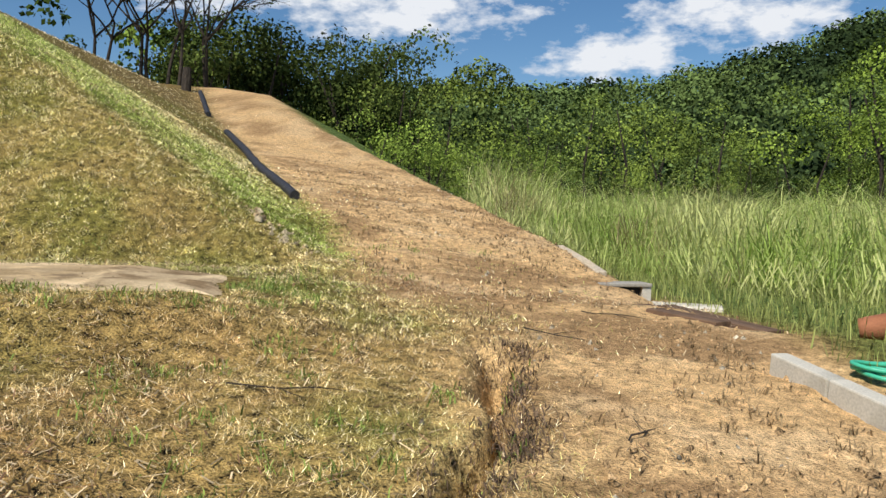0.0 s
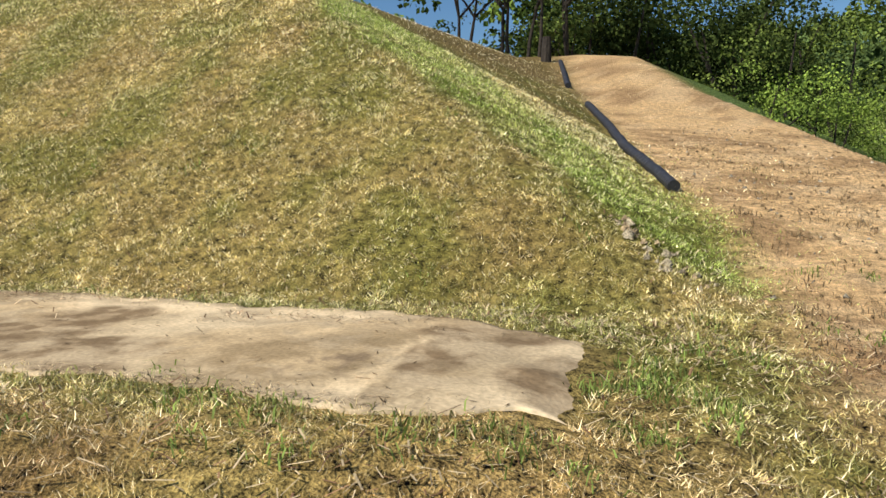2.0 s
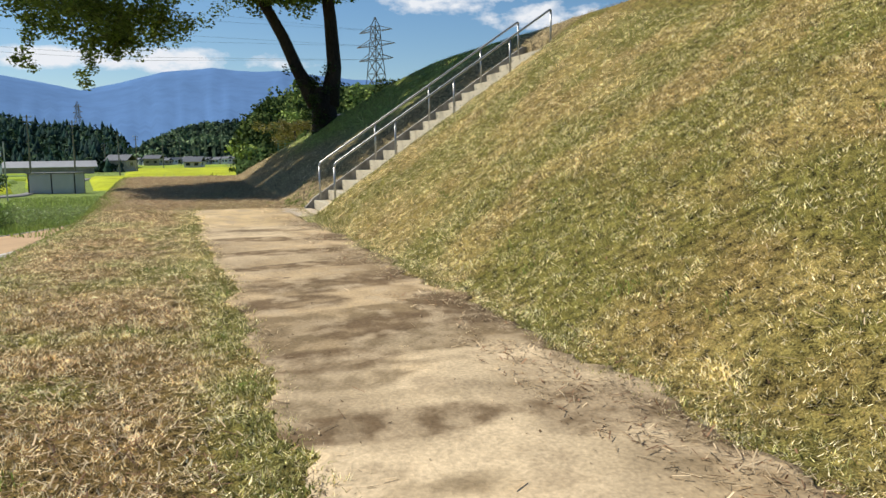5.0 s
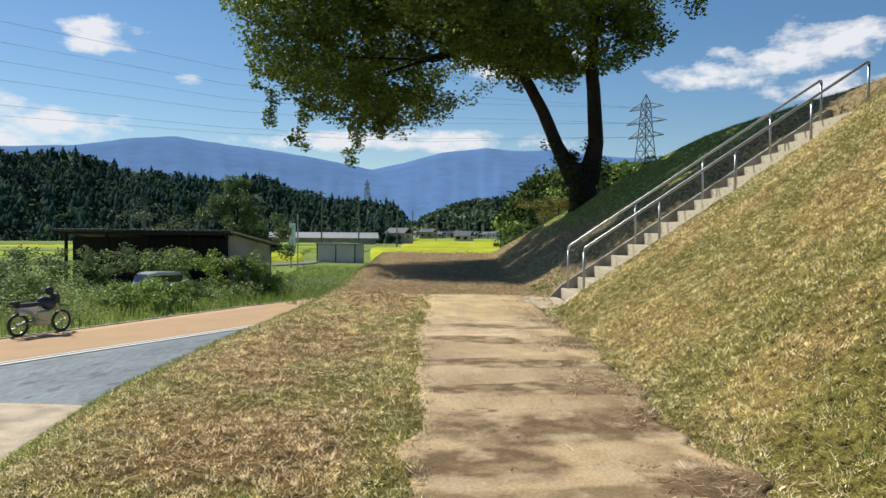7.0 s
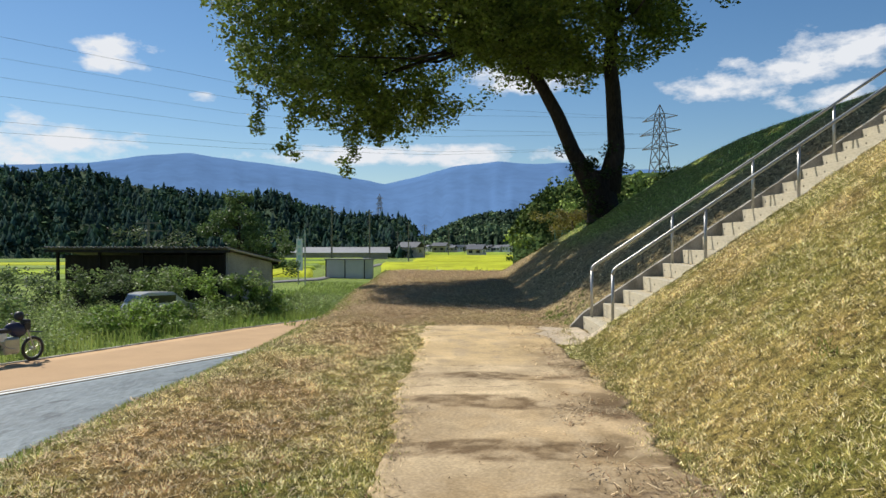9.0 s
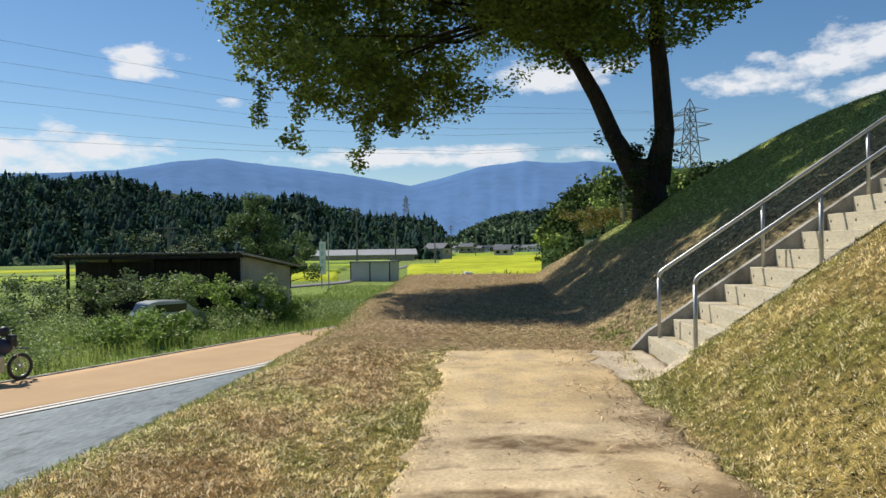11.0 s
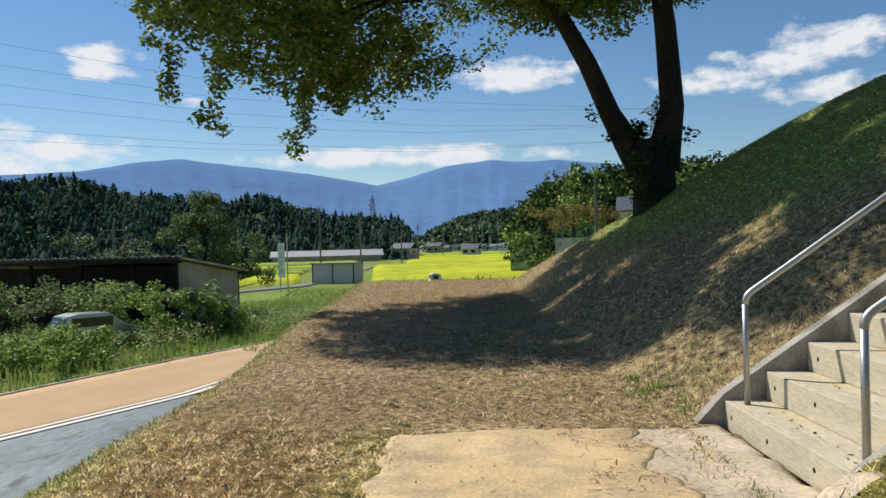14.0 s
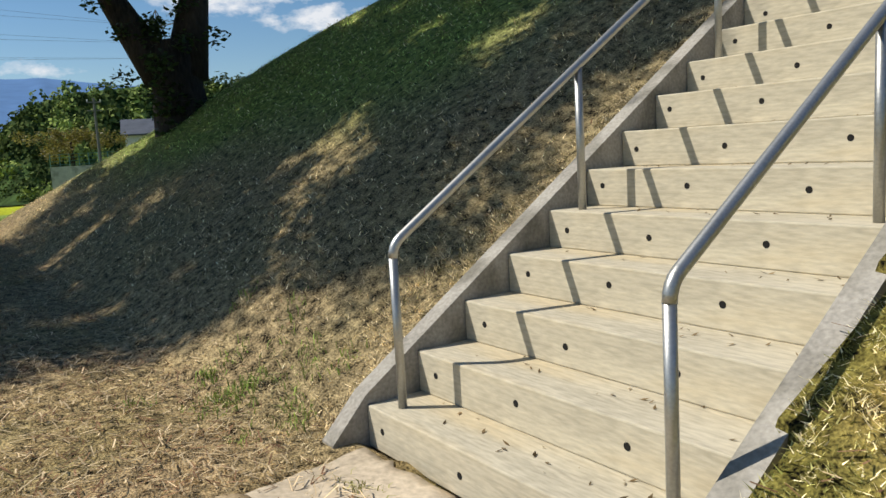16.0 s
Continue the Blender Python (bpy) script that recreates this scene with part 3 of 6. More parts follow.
for rx in (0.165, 1.785):
    rail = tagged(empty("handrail", STAIR), "galvanised steel tube handrail with five posts on the stairs", "handrail", group="handrails of the stairs")
    rows_ = (0, 4, 8, 12, 15)
    at_step = lambda k: (rx, 0.11 + TREAD * k, RISE * (k + 1))
    a, b = Vector(at_step(0)), Vector(at_step(15))
    d = (b - a).normalized()
    ta, tb = a + Vector((0, 0, rail_h)), b + Vector((0, 0, rail_h))
    bend = lambda c, d0, d1: [c + d0 * 0.06 * (1 - q) ** 2 + d1 * 0.06 * q ** 2 for q in (0, 0.25, 0.5, 0.75, 1)]
    down = Vector((0, 0, -1))
    part("rail", tubed(bend(ta, down, d) + bend(tb, -d, down), 0.0245, 14), M_steel, rail, shade=True)
    for k in rows_:
        p = Vector(at_step(k))
        topz = rail_h - 0.05 if k in (0, 15) else rail_h - 0.01
        part("post", tubed([p + Vector((0, 0, -0.01)), p + Vector((0, 0, topz))], 0.0225, 12), M_steel, rail, shade=True)

# ---- plants: blades, leaves, crowns ----
def blades(name, P, h, w, lean, C, mat, label, category, bend=False):
    """Many single blades as one mesh: P roots, h heights, w widths, lean sideways reach, C colours."""
    n = len(P)
    a, b = rng.random(n) * 6.2832, rng.random(n) * 6.2832
    side = np.c_[np.cos(a), np.sin(a), 0 * a] * (w / 2)[:, None]
    tip = np.c_[np.cos(b) * lean, np.sin(b) * lean, h]
    if not bend:
        V = np.stack([P - side, P + side, P + tip], 1).reshape(-1, 3)
        F = np.arange(3 * n).reshape(n, 3)
        return tagged(build(name, V, F, mat, np.repeat(C, 3, 0)), label, category, kind="stuff")
    mid = P + np.c_[tip[:, 0] * 0.25, tip[:, 1] * 0.25, h * 0.62]
    end = P + np.c_[tip[:, 0], tip[:, 1], h * np.clip(1 - 0.4 * lean / h, 0.4, 1)]
    V = np.stack([P - side, P + side, mid + side * 0.8, mid - side * 0.8, end], 1).reshape(-1, 3)
    i = 5 * np.arange(n)[:, None]
    F = np.concatenate([i + [0, 1, 2], i + [0, 2, 3], i + [3, 2, 4]])
    return tagged(build(name, V, F, mat, np.repeat(C, 5, 0)), label, category, kind="stuff")


def scatter(n, x0, x1, y0, y1, keep):
    x, y = rng.uniform(x0, x1, n), rng.uniform(y0, y1, n)
    ok = rng.random(n) < keep(x, y)
    return x[ok], y[ok]


def on_path(x, y, m=0.0):
    left = np.interp(x, [-20, -18.4, -13.6, -11.6, -7.5, -5.5, -3.8, -2.4, -1.3], [1.6, 1.75, 2.6, 3.0, 3.65, 4.02, 4.3, 4.48, 4.7])
    right = np.interp(x, [-20.2, -17, -14.6, -11.3, -9, -7, -5.5, -3.5, -2.4, -1.6], [3.6, 4.0, 4.35, 4.85, 5.4, 5.75, 6.0, 6.3, 6.3, 6.15])
    wob = (fbm(x, y, 0.7) - 0.5) * 0.35
    return (y > left + wob + m) & (y < right + wob - m) & (x < -1.45) & (x > -20)


def on_stairs(x, y):
    c, s = math.cos(radians(9.8)), math.sin(radians(9.8))
    u, v = (x + 20.36) * c + (y - 3.97) * s, -(x + 20.36) * s + (y - 3.97) * c
    return (u > -0.14) & (u < WIDE + 0.1) & (v > -0.3) & (v < 5.4)


def turf_keep(x, y):
    k = 1 - 0.97 * bare(x, y)
    k = k * (0.22 + 0.78 * smooth(0.4, 0.56, fbm(x, y, 0.085, 2)))
    return k * ~on_path(x, y, 0.05 + 0.1 * rng.random(len(x))) * ~on_stairs(x, y) * (y > crest(x) - 1.5) * (x < ramp_edge(y) + 0.5)


x1, y1 = scatter(1750000, -21, 1.5, -1.5, 9.5, turf_keep)
x2, y2 = scatter(170000, -13, -1, 9.5, 13.5, turf_keep)
x3, y3 = scatter(220000, -36, -20.5, -4, 12, turf_keep)
x4, y4 = scatter(40000, -9, 2, 9, 26, turf_keep)
tx, ty = np.r_[x1, x2, x3, x4], np.r_[y1, y2, y3, y4]
pick = rng.random((len(tx), 1))
tc_ = turf(tx, ty)
tuft = 0.35 * smooth(0.42, 0.58, fbm(tx, ty, 0.13, 3)) + 0.65 * smooth(0.44, 0.56, vnoise(tx, ty, 0.034))
tc_ = np.where(pick < np.where(tx < -20.6, 0.1, (0.03 + 0.62 * tuft) * (1 - 0.55 * smooth(-4.5, -2.5, tx) * smooth(9, 7, ty)) * (1 - 0.6 * green_band(tx, ty)))[:, None], 0.3 * tc_ + 0.7 * np.array((0.98, 0.85, 0.56)), np.where(pick > 0.93 - 0.5 * (1 - tuft[:, None]), tc_ * np.array((0.4, 0.42, 0.3)), tc_ * (0.72 + 0.65 * tuft[:, None]))) * (1.4 + 0.75 * rng.random((len(tx), 1)))
lit = smooth(-19.2, -19.9, tx) * smooth(0.6, -0.3, ty - toe(tx))
tc_ = mixc(tc_, np.array((0.45, 0.33, 0.18)), lit * 0.8)
th = rng.uniform(0.006, 0.034, len(tx)) * (0.3 + 1.5 * fbm(tx, ty, 0.18, 2)) * (1 - 0.4 * lit) * np.where(ty > 9.5, 1.25, 1)
blades("turf", np.c_[tx, ty, ground_z(tx, ty) - 0.003], th, rng.uniform(0.004, 0.0105, len(tx)) * (1 - 0.45 * smooth(-4.5, -2.5, tx) * smooth(5.2, 4.4, ty)) * np.where((ty > 9.5) | (tx < -21), 1.6, 1), rng.uniform(0.012, 0.05, len(tx)), tc_, M_blade, "short mown turf, straw-coloured with green patches", "grass")


def leaves(name, C, R, count, size, colour, mat, parent=None, flat=0.35, droop=0.0):
    """A crown of separate leaves: clump centres C with radii R, count leaves each."""
    C, R = np.repeat(np.asarray(C, float), count, 0), np.repeat(np.asarray(R, float), count)
    n = len(C)
    d = rng.normal(size=(n, 3))
    d /= np.linalg.norm(d, axis=1)[:, None]
    P = C + d * (R * rng.random(n) ** 0.45)[:, None] * np.array((1, 1, 0.8))
    u = rng.normal(size=(n, 3)) * np.array((1, 1, flat))
    u[:, 2] -= droop
    u /= np.linalg.norm(u, axis=1)[:, None]
    v = np.cross(u, rng.normal(size=(n, 3)))
    v /= np.linalg.norm(v, axis=1)[:, None]
    s = size * rng.uniform(0.6, 1.4, n)[:, None]
    V = np.stack([P - u * s * 0.5, P + v * s * 0.27, P + u * s * 0.5, P - v * s * 0.27], 1).reshape(-1, 3)
    F = np.arange(4 * n).reshape(n, 4)
    col = np.asarray(colour)[None] * (0.65 + 0.7 * rng.random((n, 1)))
    ob = build(name, V, F, mat, np.repeat(col, 4, 0), parent)
    return ob


# the large tree on the mound
tree = tagged(empty("broadleaf_tree", pose(-31, 4.5, 1.3)), "large two-stemmed evergreen broadleaf tree on the mound slope", "tree")


def under(parent, ob):
    ob.parent = parent
    ob.matrix_parent_inverse = parent.matrix_world.inverted()
    return ob


bm = tubed([(-31, 4.5, 1.0), (-31, 4.5, 1.7), (-31, 4.45, 2.5), (-31, 4.4, 3.3)], [0.72, 0.52, 0.44, 0.42], 14)
tube(bm, [(-31, 4.25, 2.7), (-31.05, 3.85, 3.4), (-31.1, 3.58, 3.92), (-31.0, 3.13, 5.0), (-30.9, 2.7, 5.8), (-30.7, 2.2, 6.6), (-30.2, 1.2, 7.6), (-29.6, 0, 8.6)], [0.36, 0.27, 0.22, 0.2, 0.18, 0.15, 0.11, 0.06], 10)
tube(bm, [(-31, 4.6, 2.7), (-31, 4.85, 4.0), (-31, 4.75, 5.7), (-31, 4.66, 6.5), (-31, 4.8, 8.5), (-31, 4.9, 10.5)], [0.38, 0.25, 0.22, 0.2, 0.14, 0.06], 10)
under(tree, part("trunk", bm, M_bark, None, "dark furrowed forked trunk", True))
Y_, Z_ = [-7.6, -6.7, -6, -5, -3.3, -2.5, -0.65, 0.5, 1.7, 4, 5.5, 7.7, 9], [7.0, 6.2, 4.6, 4.2, 4.1, 4.2, 4.8, 5.6, 5.8, 5.8, 6.4, 7.3, 8]
cl = rng.normal(size=(12000, 3))
cl /= np.linalg.norm(cl, axis=1)[:, None]
cl = np.array((-29.2, 0.9, 8.8)) + cl * (rng.random(12000) ** 0.42)[:, None] * np.array((7.4, 7.5, 5.2))
land_y = np.maximum((cl[:, 1] + 0.75 * cl[:, 2] + 1.9) / 1.5175, 0)
land_h = np.where(land_y > 3.5, 0.69 * (land_y - 3.5) - 0.12, -0.12)
land_x = cl[:, 0] + 0.45 * (cl[:, 2] - land_h)
keep = (cl[:, 2] > np.interp(cl[:, 1], Y_, Z_) + 0.3 * rng.random(12000) + 0.03 * (cl[:, 0] + 30) ** 2) & (fbm(cl[:, 1] + 0.3 * cl[:, 0], cl[:, 2], 1.5, 2) > np.where(cl[:, 1] < 0, 0.4, 0.31))
keep &= land_x < -20.5 - 0.17 * (land_y - 3.9) - np.clip(1.5 - 1.25 * (land_y - 3.9), 0.4, 2.1)
keep &= (fbm(land_x + 50, land_y, 0.9, 2) > 0.3) | (cl[:, 2] < 6.2)
cl = cl[keep][:3300]
rr = rng.uniform(0.3, 0.62, len(cl))
hang = []
for e in ((-30.3, -3.3, 3.45), (-29.2, -4.7, 3.75), (-29.6, -5.9, 4.6), (-30.2, -2.2, 4.15), (-30, -6.6, 6.0)):
    up = cl[np.argmin(np.linalg.norm(cl - np.array(e) - np.array((0, 0, 1.2)), axis=1))]
    hang += [np.array(e) + (up - np.array(e)) * q + rng.normal(0, 0.1, 3) for q in np.linspace(0, 1, 7)]
hang = np.array(hang)
under(tree, leaves("crown", np.r_[cl, hang], np.r_[rr, np.full(len(hang), 0.27)], 76, 0.13, (0.15, 0.2, 0.034), M_leaf, None, 0.5))
for k in range(46):
    e = Vector(cl[k * 23 % len(cl)])
    s = Vector((-30.4, 1.5, 7.2)) if e.y < 3 else Vector((-31, 4.8, 7.6))
    m1 = s.lerp(e, 0.5) + Vector((0, 0, 0.5 * math.sin(k)))
    under(tree, part("branch", tubed([s, m1, e], [0.07, 0.04, 0.012], 5), M_bark, None, "", True))
ivy = np.c_[rng.normal(-30.6, 0.25, 26), rng.normal(4.4, 0.42, 26), rng.uniform(1.7, 4.0, 26)]
under(tree, leaves("ivy", ivy, np.full(26, 0.26), 60, 0.1, (0.045, 0.07, 0.016), M_leaf))

# ---- far land ----
E9 = Vector((-7.9, 4.06, 1.14))


def away(az, dist, z=None, el=None):
    """A place seen from the middle of the path: az degrees from the way along it, dist metres off."""
    a = radians(az)
    return Vector((E9.x - dist * math.cos(a), E9.y + dist * math.sin(a), z if z is not None else E9.z + dist * math.tan(radians(el))))


def ridge(name, azs, els, dist, depth, foot, mat, colour, label, n=160, rough=0.08, back=0.5):
    """A range of hills: a skyline at that distance, falling towards the viewer and behind."""
    az = np.linspace(azs[0], azs[-1], n)
    el = np.interp(az, azs, els) * (1 + rough * (fbm(az, az * 0 + dist, (azs[-1] - azs[0]) / 14, 5) - 0.5))
    ks = np.r_[np.linspace(0, 1, 14), 1.3]
    V = []
    for k in ks:
        r = dist - depth * (1 - k)
        z = foot + (E9.z + dist * np.tan(np.radians(el)) - foot) * (k ** 1.4 if k <= 1 else back)
        gul = (fbm(az * dist * 0.02, az * 0 + k * 3.0, 2.2, 4) - 0.5) * dist * (0.04 if dist < 2000 else 0.012) * math.sin(min(k, 1) * math.pi)
        a = np.radians(az)
        V.append(np.c_[E9.x - (r) * np.cos(a), E9.y + (r) * np.sin(a), z + gul])
    V = np.stack(V, 1)
    i = np.arange(n * len(ks)).reshape(n, len(ks))
    F = np.stack([i[:-1, :-1], i[:-1, 1:], i[1:, 1:], i[1:, :-1]], -1).reshape(-1, 4)
    ob = build(name, V.reshape(-1, 3), F, mat, np.asarray(colour)[None] * (0.7 + 0.6 * rng.random((n * len(ks), 1))), shade=True)
    return tagged(ob, label, "hill", kind="structure"), V


# haze painted in: blue base colour and an emission for the lit air
M_mount = material("mountain_haze_blue", (0.06, 0.12, 0.24), 1.0, vary=0.12, scale=0.002, fine=0.012, bump=0.15, dist=30, spec=0.0)
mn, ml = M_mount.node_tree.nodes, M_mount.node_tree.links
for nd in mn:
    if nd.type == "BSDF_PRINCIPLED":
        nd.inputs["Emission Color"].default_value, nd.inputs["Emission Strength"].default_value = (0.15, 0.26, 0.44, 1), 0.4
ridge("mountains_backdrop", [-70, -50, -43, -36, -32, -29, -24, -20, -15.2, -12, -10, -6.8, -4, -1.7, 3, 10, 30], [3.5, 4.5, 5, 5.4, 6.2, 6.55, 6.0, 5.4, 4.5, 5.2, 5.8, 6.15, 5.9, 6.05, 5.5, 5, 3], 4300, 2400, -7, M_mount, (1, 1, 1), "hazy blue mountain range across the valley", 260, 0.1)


M_wood_far = material("far_foliage", (0.05, 0.08, 0.03), 0.95, vary=0.15, scale=0.2, fine=2, bump=0, col=True, spec=0.0)


def crowns(name, P, R, colour, label, tall=1.0, per=38, card=0.45):
    """Tree crowns of a wood as one object: lumpy crowns, broken up with loose leaf sprays."""
    d = rng.normal(size=(len(P), per, 3))
    d /= np.linalg.norm(d, axis=2)[..., None]
    d[..., 2] = np.abs(d[..., 2]) * 1.2 - 0.25
    Q = P[:, None] + d * (R[:, None] * rng.uniform(0.7, 1.05, (len(P), per)))[..., None] * np.array((1, 1, tall))
    nrm = d + 0.5 * rng.normal(size=d.shape)
    u = np.cross(nrm, rng.normal(size=d.shape))
    u /= np.linalg.norm(u, axis=2)[..., None]
    v = np.cross(nrm, u)
    v /= np.linalg.norm(v, axis=2)[..., None]
    s = (R[:, None] * rng.uniform(0.67, 1.33, (len(P), per)) * card)[..., None]
    V = np.stack([Q - u * s, Q + v * s * 0.7, Q + u * s, Q - v * s * 0.7], 2).reshape(-1, 3)
    F = np.arange(len(V)).reshape(-1, 4)
    mass = smooth(0.35, 0.65, fbm(P[:, 0], P[:, 1] + 1.5 * P[:, 2], 3.2 * float(np.mean(R)), 3))[:, None, None]
    C = np.asarray(colour)[None, None] * (0.45 + 1.1 * mass) * (1 + 0.25 * mass * np.array((1, 0.5, -0.6))) * (0.65 + 0.7 * rng.random((len(P), 1, 1))) * (0.7 + 0.6 * rng.random((len(P), per, 1)))
    ob = build(name, V, F, M_wood_far, np.repeat(C.reshape(-1, 3), 4, 0))
    return tagged(ob, label, "woodland", kind="stuff")


def wood_on(V, n, r0, r1, lo=0.0):
    """Places for crowns on a ridge's near side."""
    a, b = rng.random(n) * (V.shape[0] - 1.01), (lo + (1 - lo) * rng.random(n) ** 0.7) * 13
    i, k = a.astype(int), b.astype(int)
    fa, fb = (a - i)[:, None], (b - k)[:, None]
    P = (V[i, k] * (1 - fa) + V[i + 1, k] * fa) * (1 - fb) + (V[i, k + 1] * (1 - fa) + V[i + 1, k + 1] * fa) * fb
    return P, rng.uniform(r0, r1, n)


_, VL = ridge("wooded_hill_1", [-75, -55, -41.6, -39.7, -35.6, -33.4, -30.1, -25.4, -23.4, -20.9, -17.6, -13.6, -12.8], [5.2, 5.2, 4.85, 4.7, 4.95, 4.1, 3.6, 3.1, 3.7, 2.65, 2.0, 1.7, 0.9], 430, 150, -5, M_hill, (0.05, 0.08, 0.045), "dark conifer-covered hillside beyond the fields")


def conifers(name, P, R, colour, label, tiers=3, sides=6):
    """Pointed crowns in ragged tiers, one object for the whole wood."""
    n = len(P)
    a = np.linspace(0, 2 * math.pi, sides, endpoint=False)
    V, F = [], []
    for k in range(tiers):
        low, high = -0.4 + 2.6 * k / tiers, -0.4 + 2.6 * (k + 1.7) / tiers
        rad = R[:, None] * (1 - 0.72 * k / tiers) * rng.uniform(0.6, 1.25, (n, sides))
        turn = a[None] + rng.random((n, 1)) * 6.28
        ring = np.stack([P[:, :1] + rad * np.cos(turn), P[:, 1:2] + rad * np.sin(turn), P[:, 2:3] + R[:, None] * (low + rng.normal(0, 0.16, (n, sides)))], -1)
        top = P + np.c_[rng.normal(0, 0.06, n), rng.normal(0, 0.06, n), high + 0 * R] * R[:, None]
        V.append(np.concatenate([ring, top[:, None]], 1))
        i = (len(V) - 1) * (sides + 1) * n + (sides + 1) * np.arange(n)[:, None, None]
        e = np.array([(j, (j + 1) % sides, sides) for j in range(sides)])
        F.append((i + e[None]).reshape(-1, 3))
    C = np.asarray(colour)[None] * (0.8 + 0.35 * rng.random((n, 1))) * (1 + 0.06 * rng.normal(size=(n, 3)))
    C = np.concatenate([np.repeat(C, sides + 1, 0)] * tiers)
    return tagged(build(name, np.concatenate([v.reshape(-1, 3) for v in V]), np.concatenate(F), M_wood_far, np.clip(C, 0, 1), shade=True), label, "woodland", kind="stuff")


# bluish greens of both hillside woods carry some of the valley haze
P, R = wood_on(VL, 2600, 1.0, 2.2)
conifers("conifer_wood", P, R, (0.04, 0.07, 0.055), "dark dense conifer wood on the hillside")
P, R = wood_on(VL, 3000, 1.6, 3.6)
crowns("hillside_broadleaves", P, R, (0.05, 0.085, 0.056), "rounded dark broadleaf trees among the conifers", 1.25, 24, 0.3)
_, VM = ridge("wooded_hill_2", [-13.5, -12, -10, -8, -5.9, -3, 3, 12], [0.1, 0.6, 1.5, 2.15, 2.4, 2.55, 2.3, 1.3], 950, 300, -6, M_hill, (0.035, 0.06, 0.03), "green wooded hill far down the valley")
P, R = wood_on(VM, 2600, 2.5, 5.5)
# paled green puts the distance haze into the crowns' colour
crowns("valley_wood", P, R, (0.12, 0.175, 0.115), "mixed green wood on the far hill", 1.0, 16, 0.38)
_, VB = ridge("wooded_hill_3", [-5.6, -4.8, -3.4, -1, 2, 6, 14, 30, 50], [0.5, 2.6, 3.9, 4.7, 5.0, 5.2, 5, 5, 5], 150, 26, -3, M_hill, (0.04, 0.07, 0.02), "bamboo-covered slope beside the fields", 120)
P, R = wood_on(VB, 900, 1.0, 2.2)
crowns("bamboo_grove", P, R, (0.15, 0.205, 0.075), "feathery green bamboo grove", 1.3, 60, 0.2)

# woods round the earth ramp: near trees with their own leaves, a wooded hill behind
def HILL(x, y):
    """The wooded hill behind the reeds: low on the side of the ramp, rising the other way."""
    az, r = np.degrees(np.arctan2(x, y)), np.hypot(x, y)
    top = np.interp(az, [-25, -8, 0, 8.5, 14.5, 20, 24, 29, 40, 60], [5, 8.8, 9.0, 8.9, 9.4, 10.4, 11.4, 12.7, 14.2, 13])
    return 150 * np.tan(np.radians(top)) * smooth(50, 155, r)


xs, ys = np.meshgrid(np.linspace(-60, 190, 90), np.linspace(28, 260, 80), indexing="ij")
zs = -1.0 + HILL(xs, ys)
i = np.arange(xs.size).reshape(xs.shape)
F = np.stack([i[:-1, :-1], i[1:, :-1], i[1:, 1:], i[:-1, 1:]], -1).reshape(-1, 4)
tagged(build("wooded_hill_4", np.c_[xs.ravel(), ys.ravel(), zs.ravel() - 0.3], F, M_hill, np.full((xs.size, 3), (0.03, 0.05, 0.02)), shade=True), "wooded hill rising behind the reed field", "hill", kind="structure")
ha, hr = np.radians(rng.uniform(-14, 34, 1300)), 58 + 94 * rng.random(1300) ** 0.8
hx, hy = hr * np.sin(ha), hr * np.cos(ha)
crowns("hill_wood", np.c_[hx, hy, -1 + HILL(hx, hy) + 1.2], rng.uniform(1.3, 4.2, 1300), (0.06, 0.095, 0.038), "mixed green wood on the hill behind the reeds", 1.0, 90, 0.085)
big = np.array([(3.6 + q, 88.0, z) for q, z in ((0, 17.2), (-1.8, 16.4), (1.9, 16.5), (0.6, 15.2), (-2.8, 14.8), (3.0, 14.9), (0, 13.5))])
crowns("tall_broadleaf_crown", big, np.full(len(big), 1.9), (0.07, 0.1, 0.035), "tall dark rounded broadleaf crown above the wood", 1.0, 160, 0.12)


def wood_belt(name, n, x0, x1, y0, y1, h0, h1, colour, label, leaf=0.15, per=70, foot=-0.9):
    """A belt of trees with thin stems and loose leafy crowns, one object of leaves and one of stems."""
    xx, yy = rng.uniform(x0, x1, n), rng.uniform(y0, y1, n)
    hh = rng.uniform(h0, h1, n)
    C, R = [], []
    for x, y, h in zip(xx, yy, hh):
        for k in range(11):
            zc = foot + h * rng.uniform(0.1, 1.0)
            sp = h * 0.2 * (1.15 - abs((zc - foot) / h - 0.5))
            C.append((x + rng.normal() * sp, y + rng.normal() * sp, zc))
            R.append(h * rng.uniform(0.1, 0.19))
    crowns(name, np.array(C), np.array(R), colour, label, 0.9, per, leaf)
    bm = bmesh.new()
    for x, y, h in zip(xx, yy, hh):
        tube(bm, [(x, y, foot - 0.2), (x + rng.normal() * 0.3, y, foot + h * 0.5), (x + rng.normal() * 0.6, y, foot + h * 0.9)], [0.014 * float(h), 0.01 * float(h), 0.004 * float(h)], 5)
    tagged(part(name + "_stems", bm, M_bark), "dark thin stems inside the wood", "woodland", kind="stuff")


wood_belt("wood_edge", 62, -6, 34, 40, 60, 4, 9.0, (0.1, 0.145, 0.038), "green bamboo and broadleaf wood edge behind the reeds", 0.066, 150)
wood_belt("wood_behind_ramp", 50, -12.5, -2.0, 31, 39, 5.8, 8.2, (0.07, 0.1, 0.03), "dense green broadleaf trees behind the earth ramp", 0.066, 145, 0.2)
wood_belt("ramp_side_shrubs", 26, -3.5, 3.5, 24, 32, 2.0, 4.4, (0.11, 0.165, 0.04), "dense green shrubs between the earth ramp and the wood", 0.07, 130, -0.6)
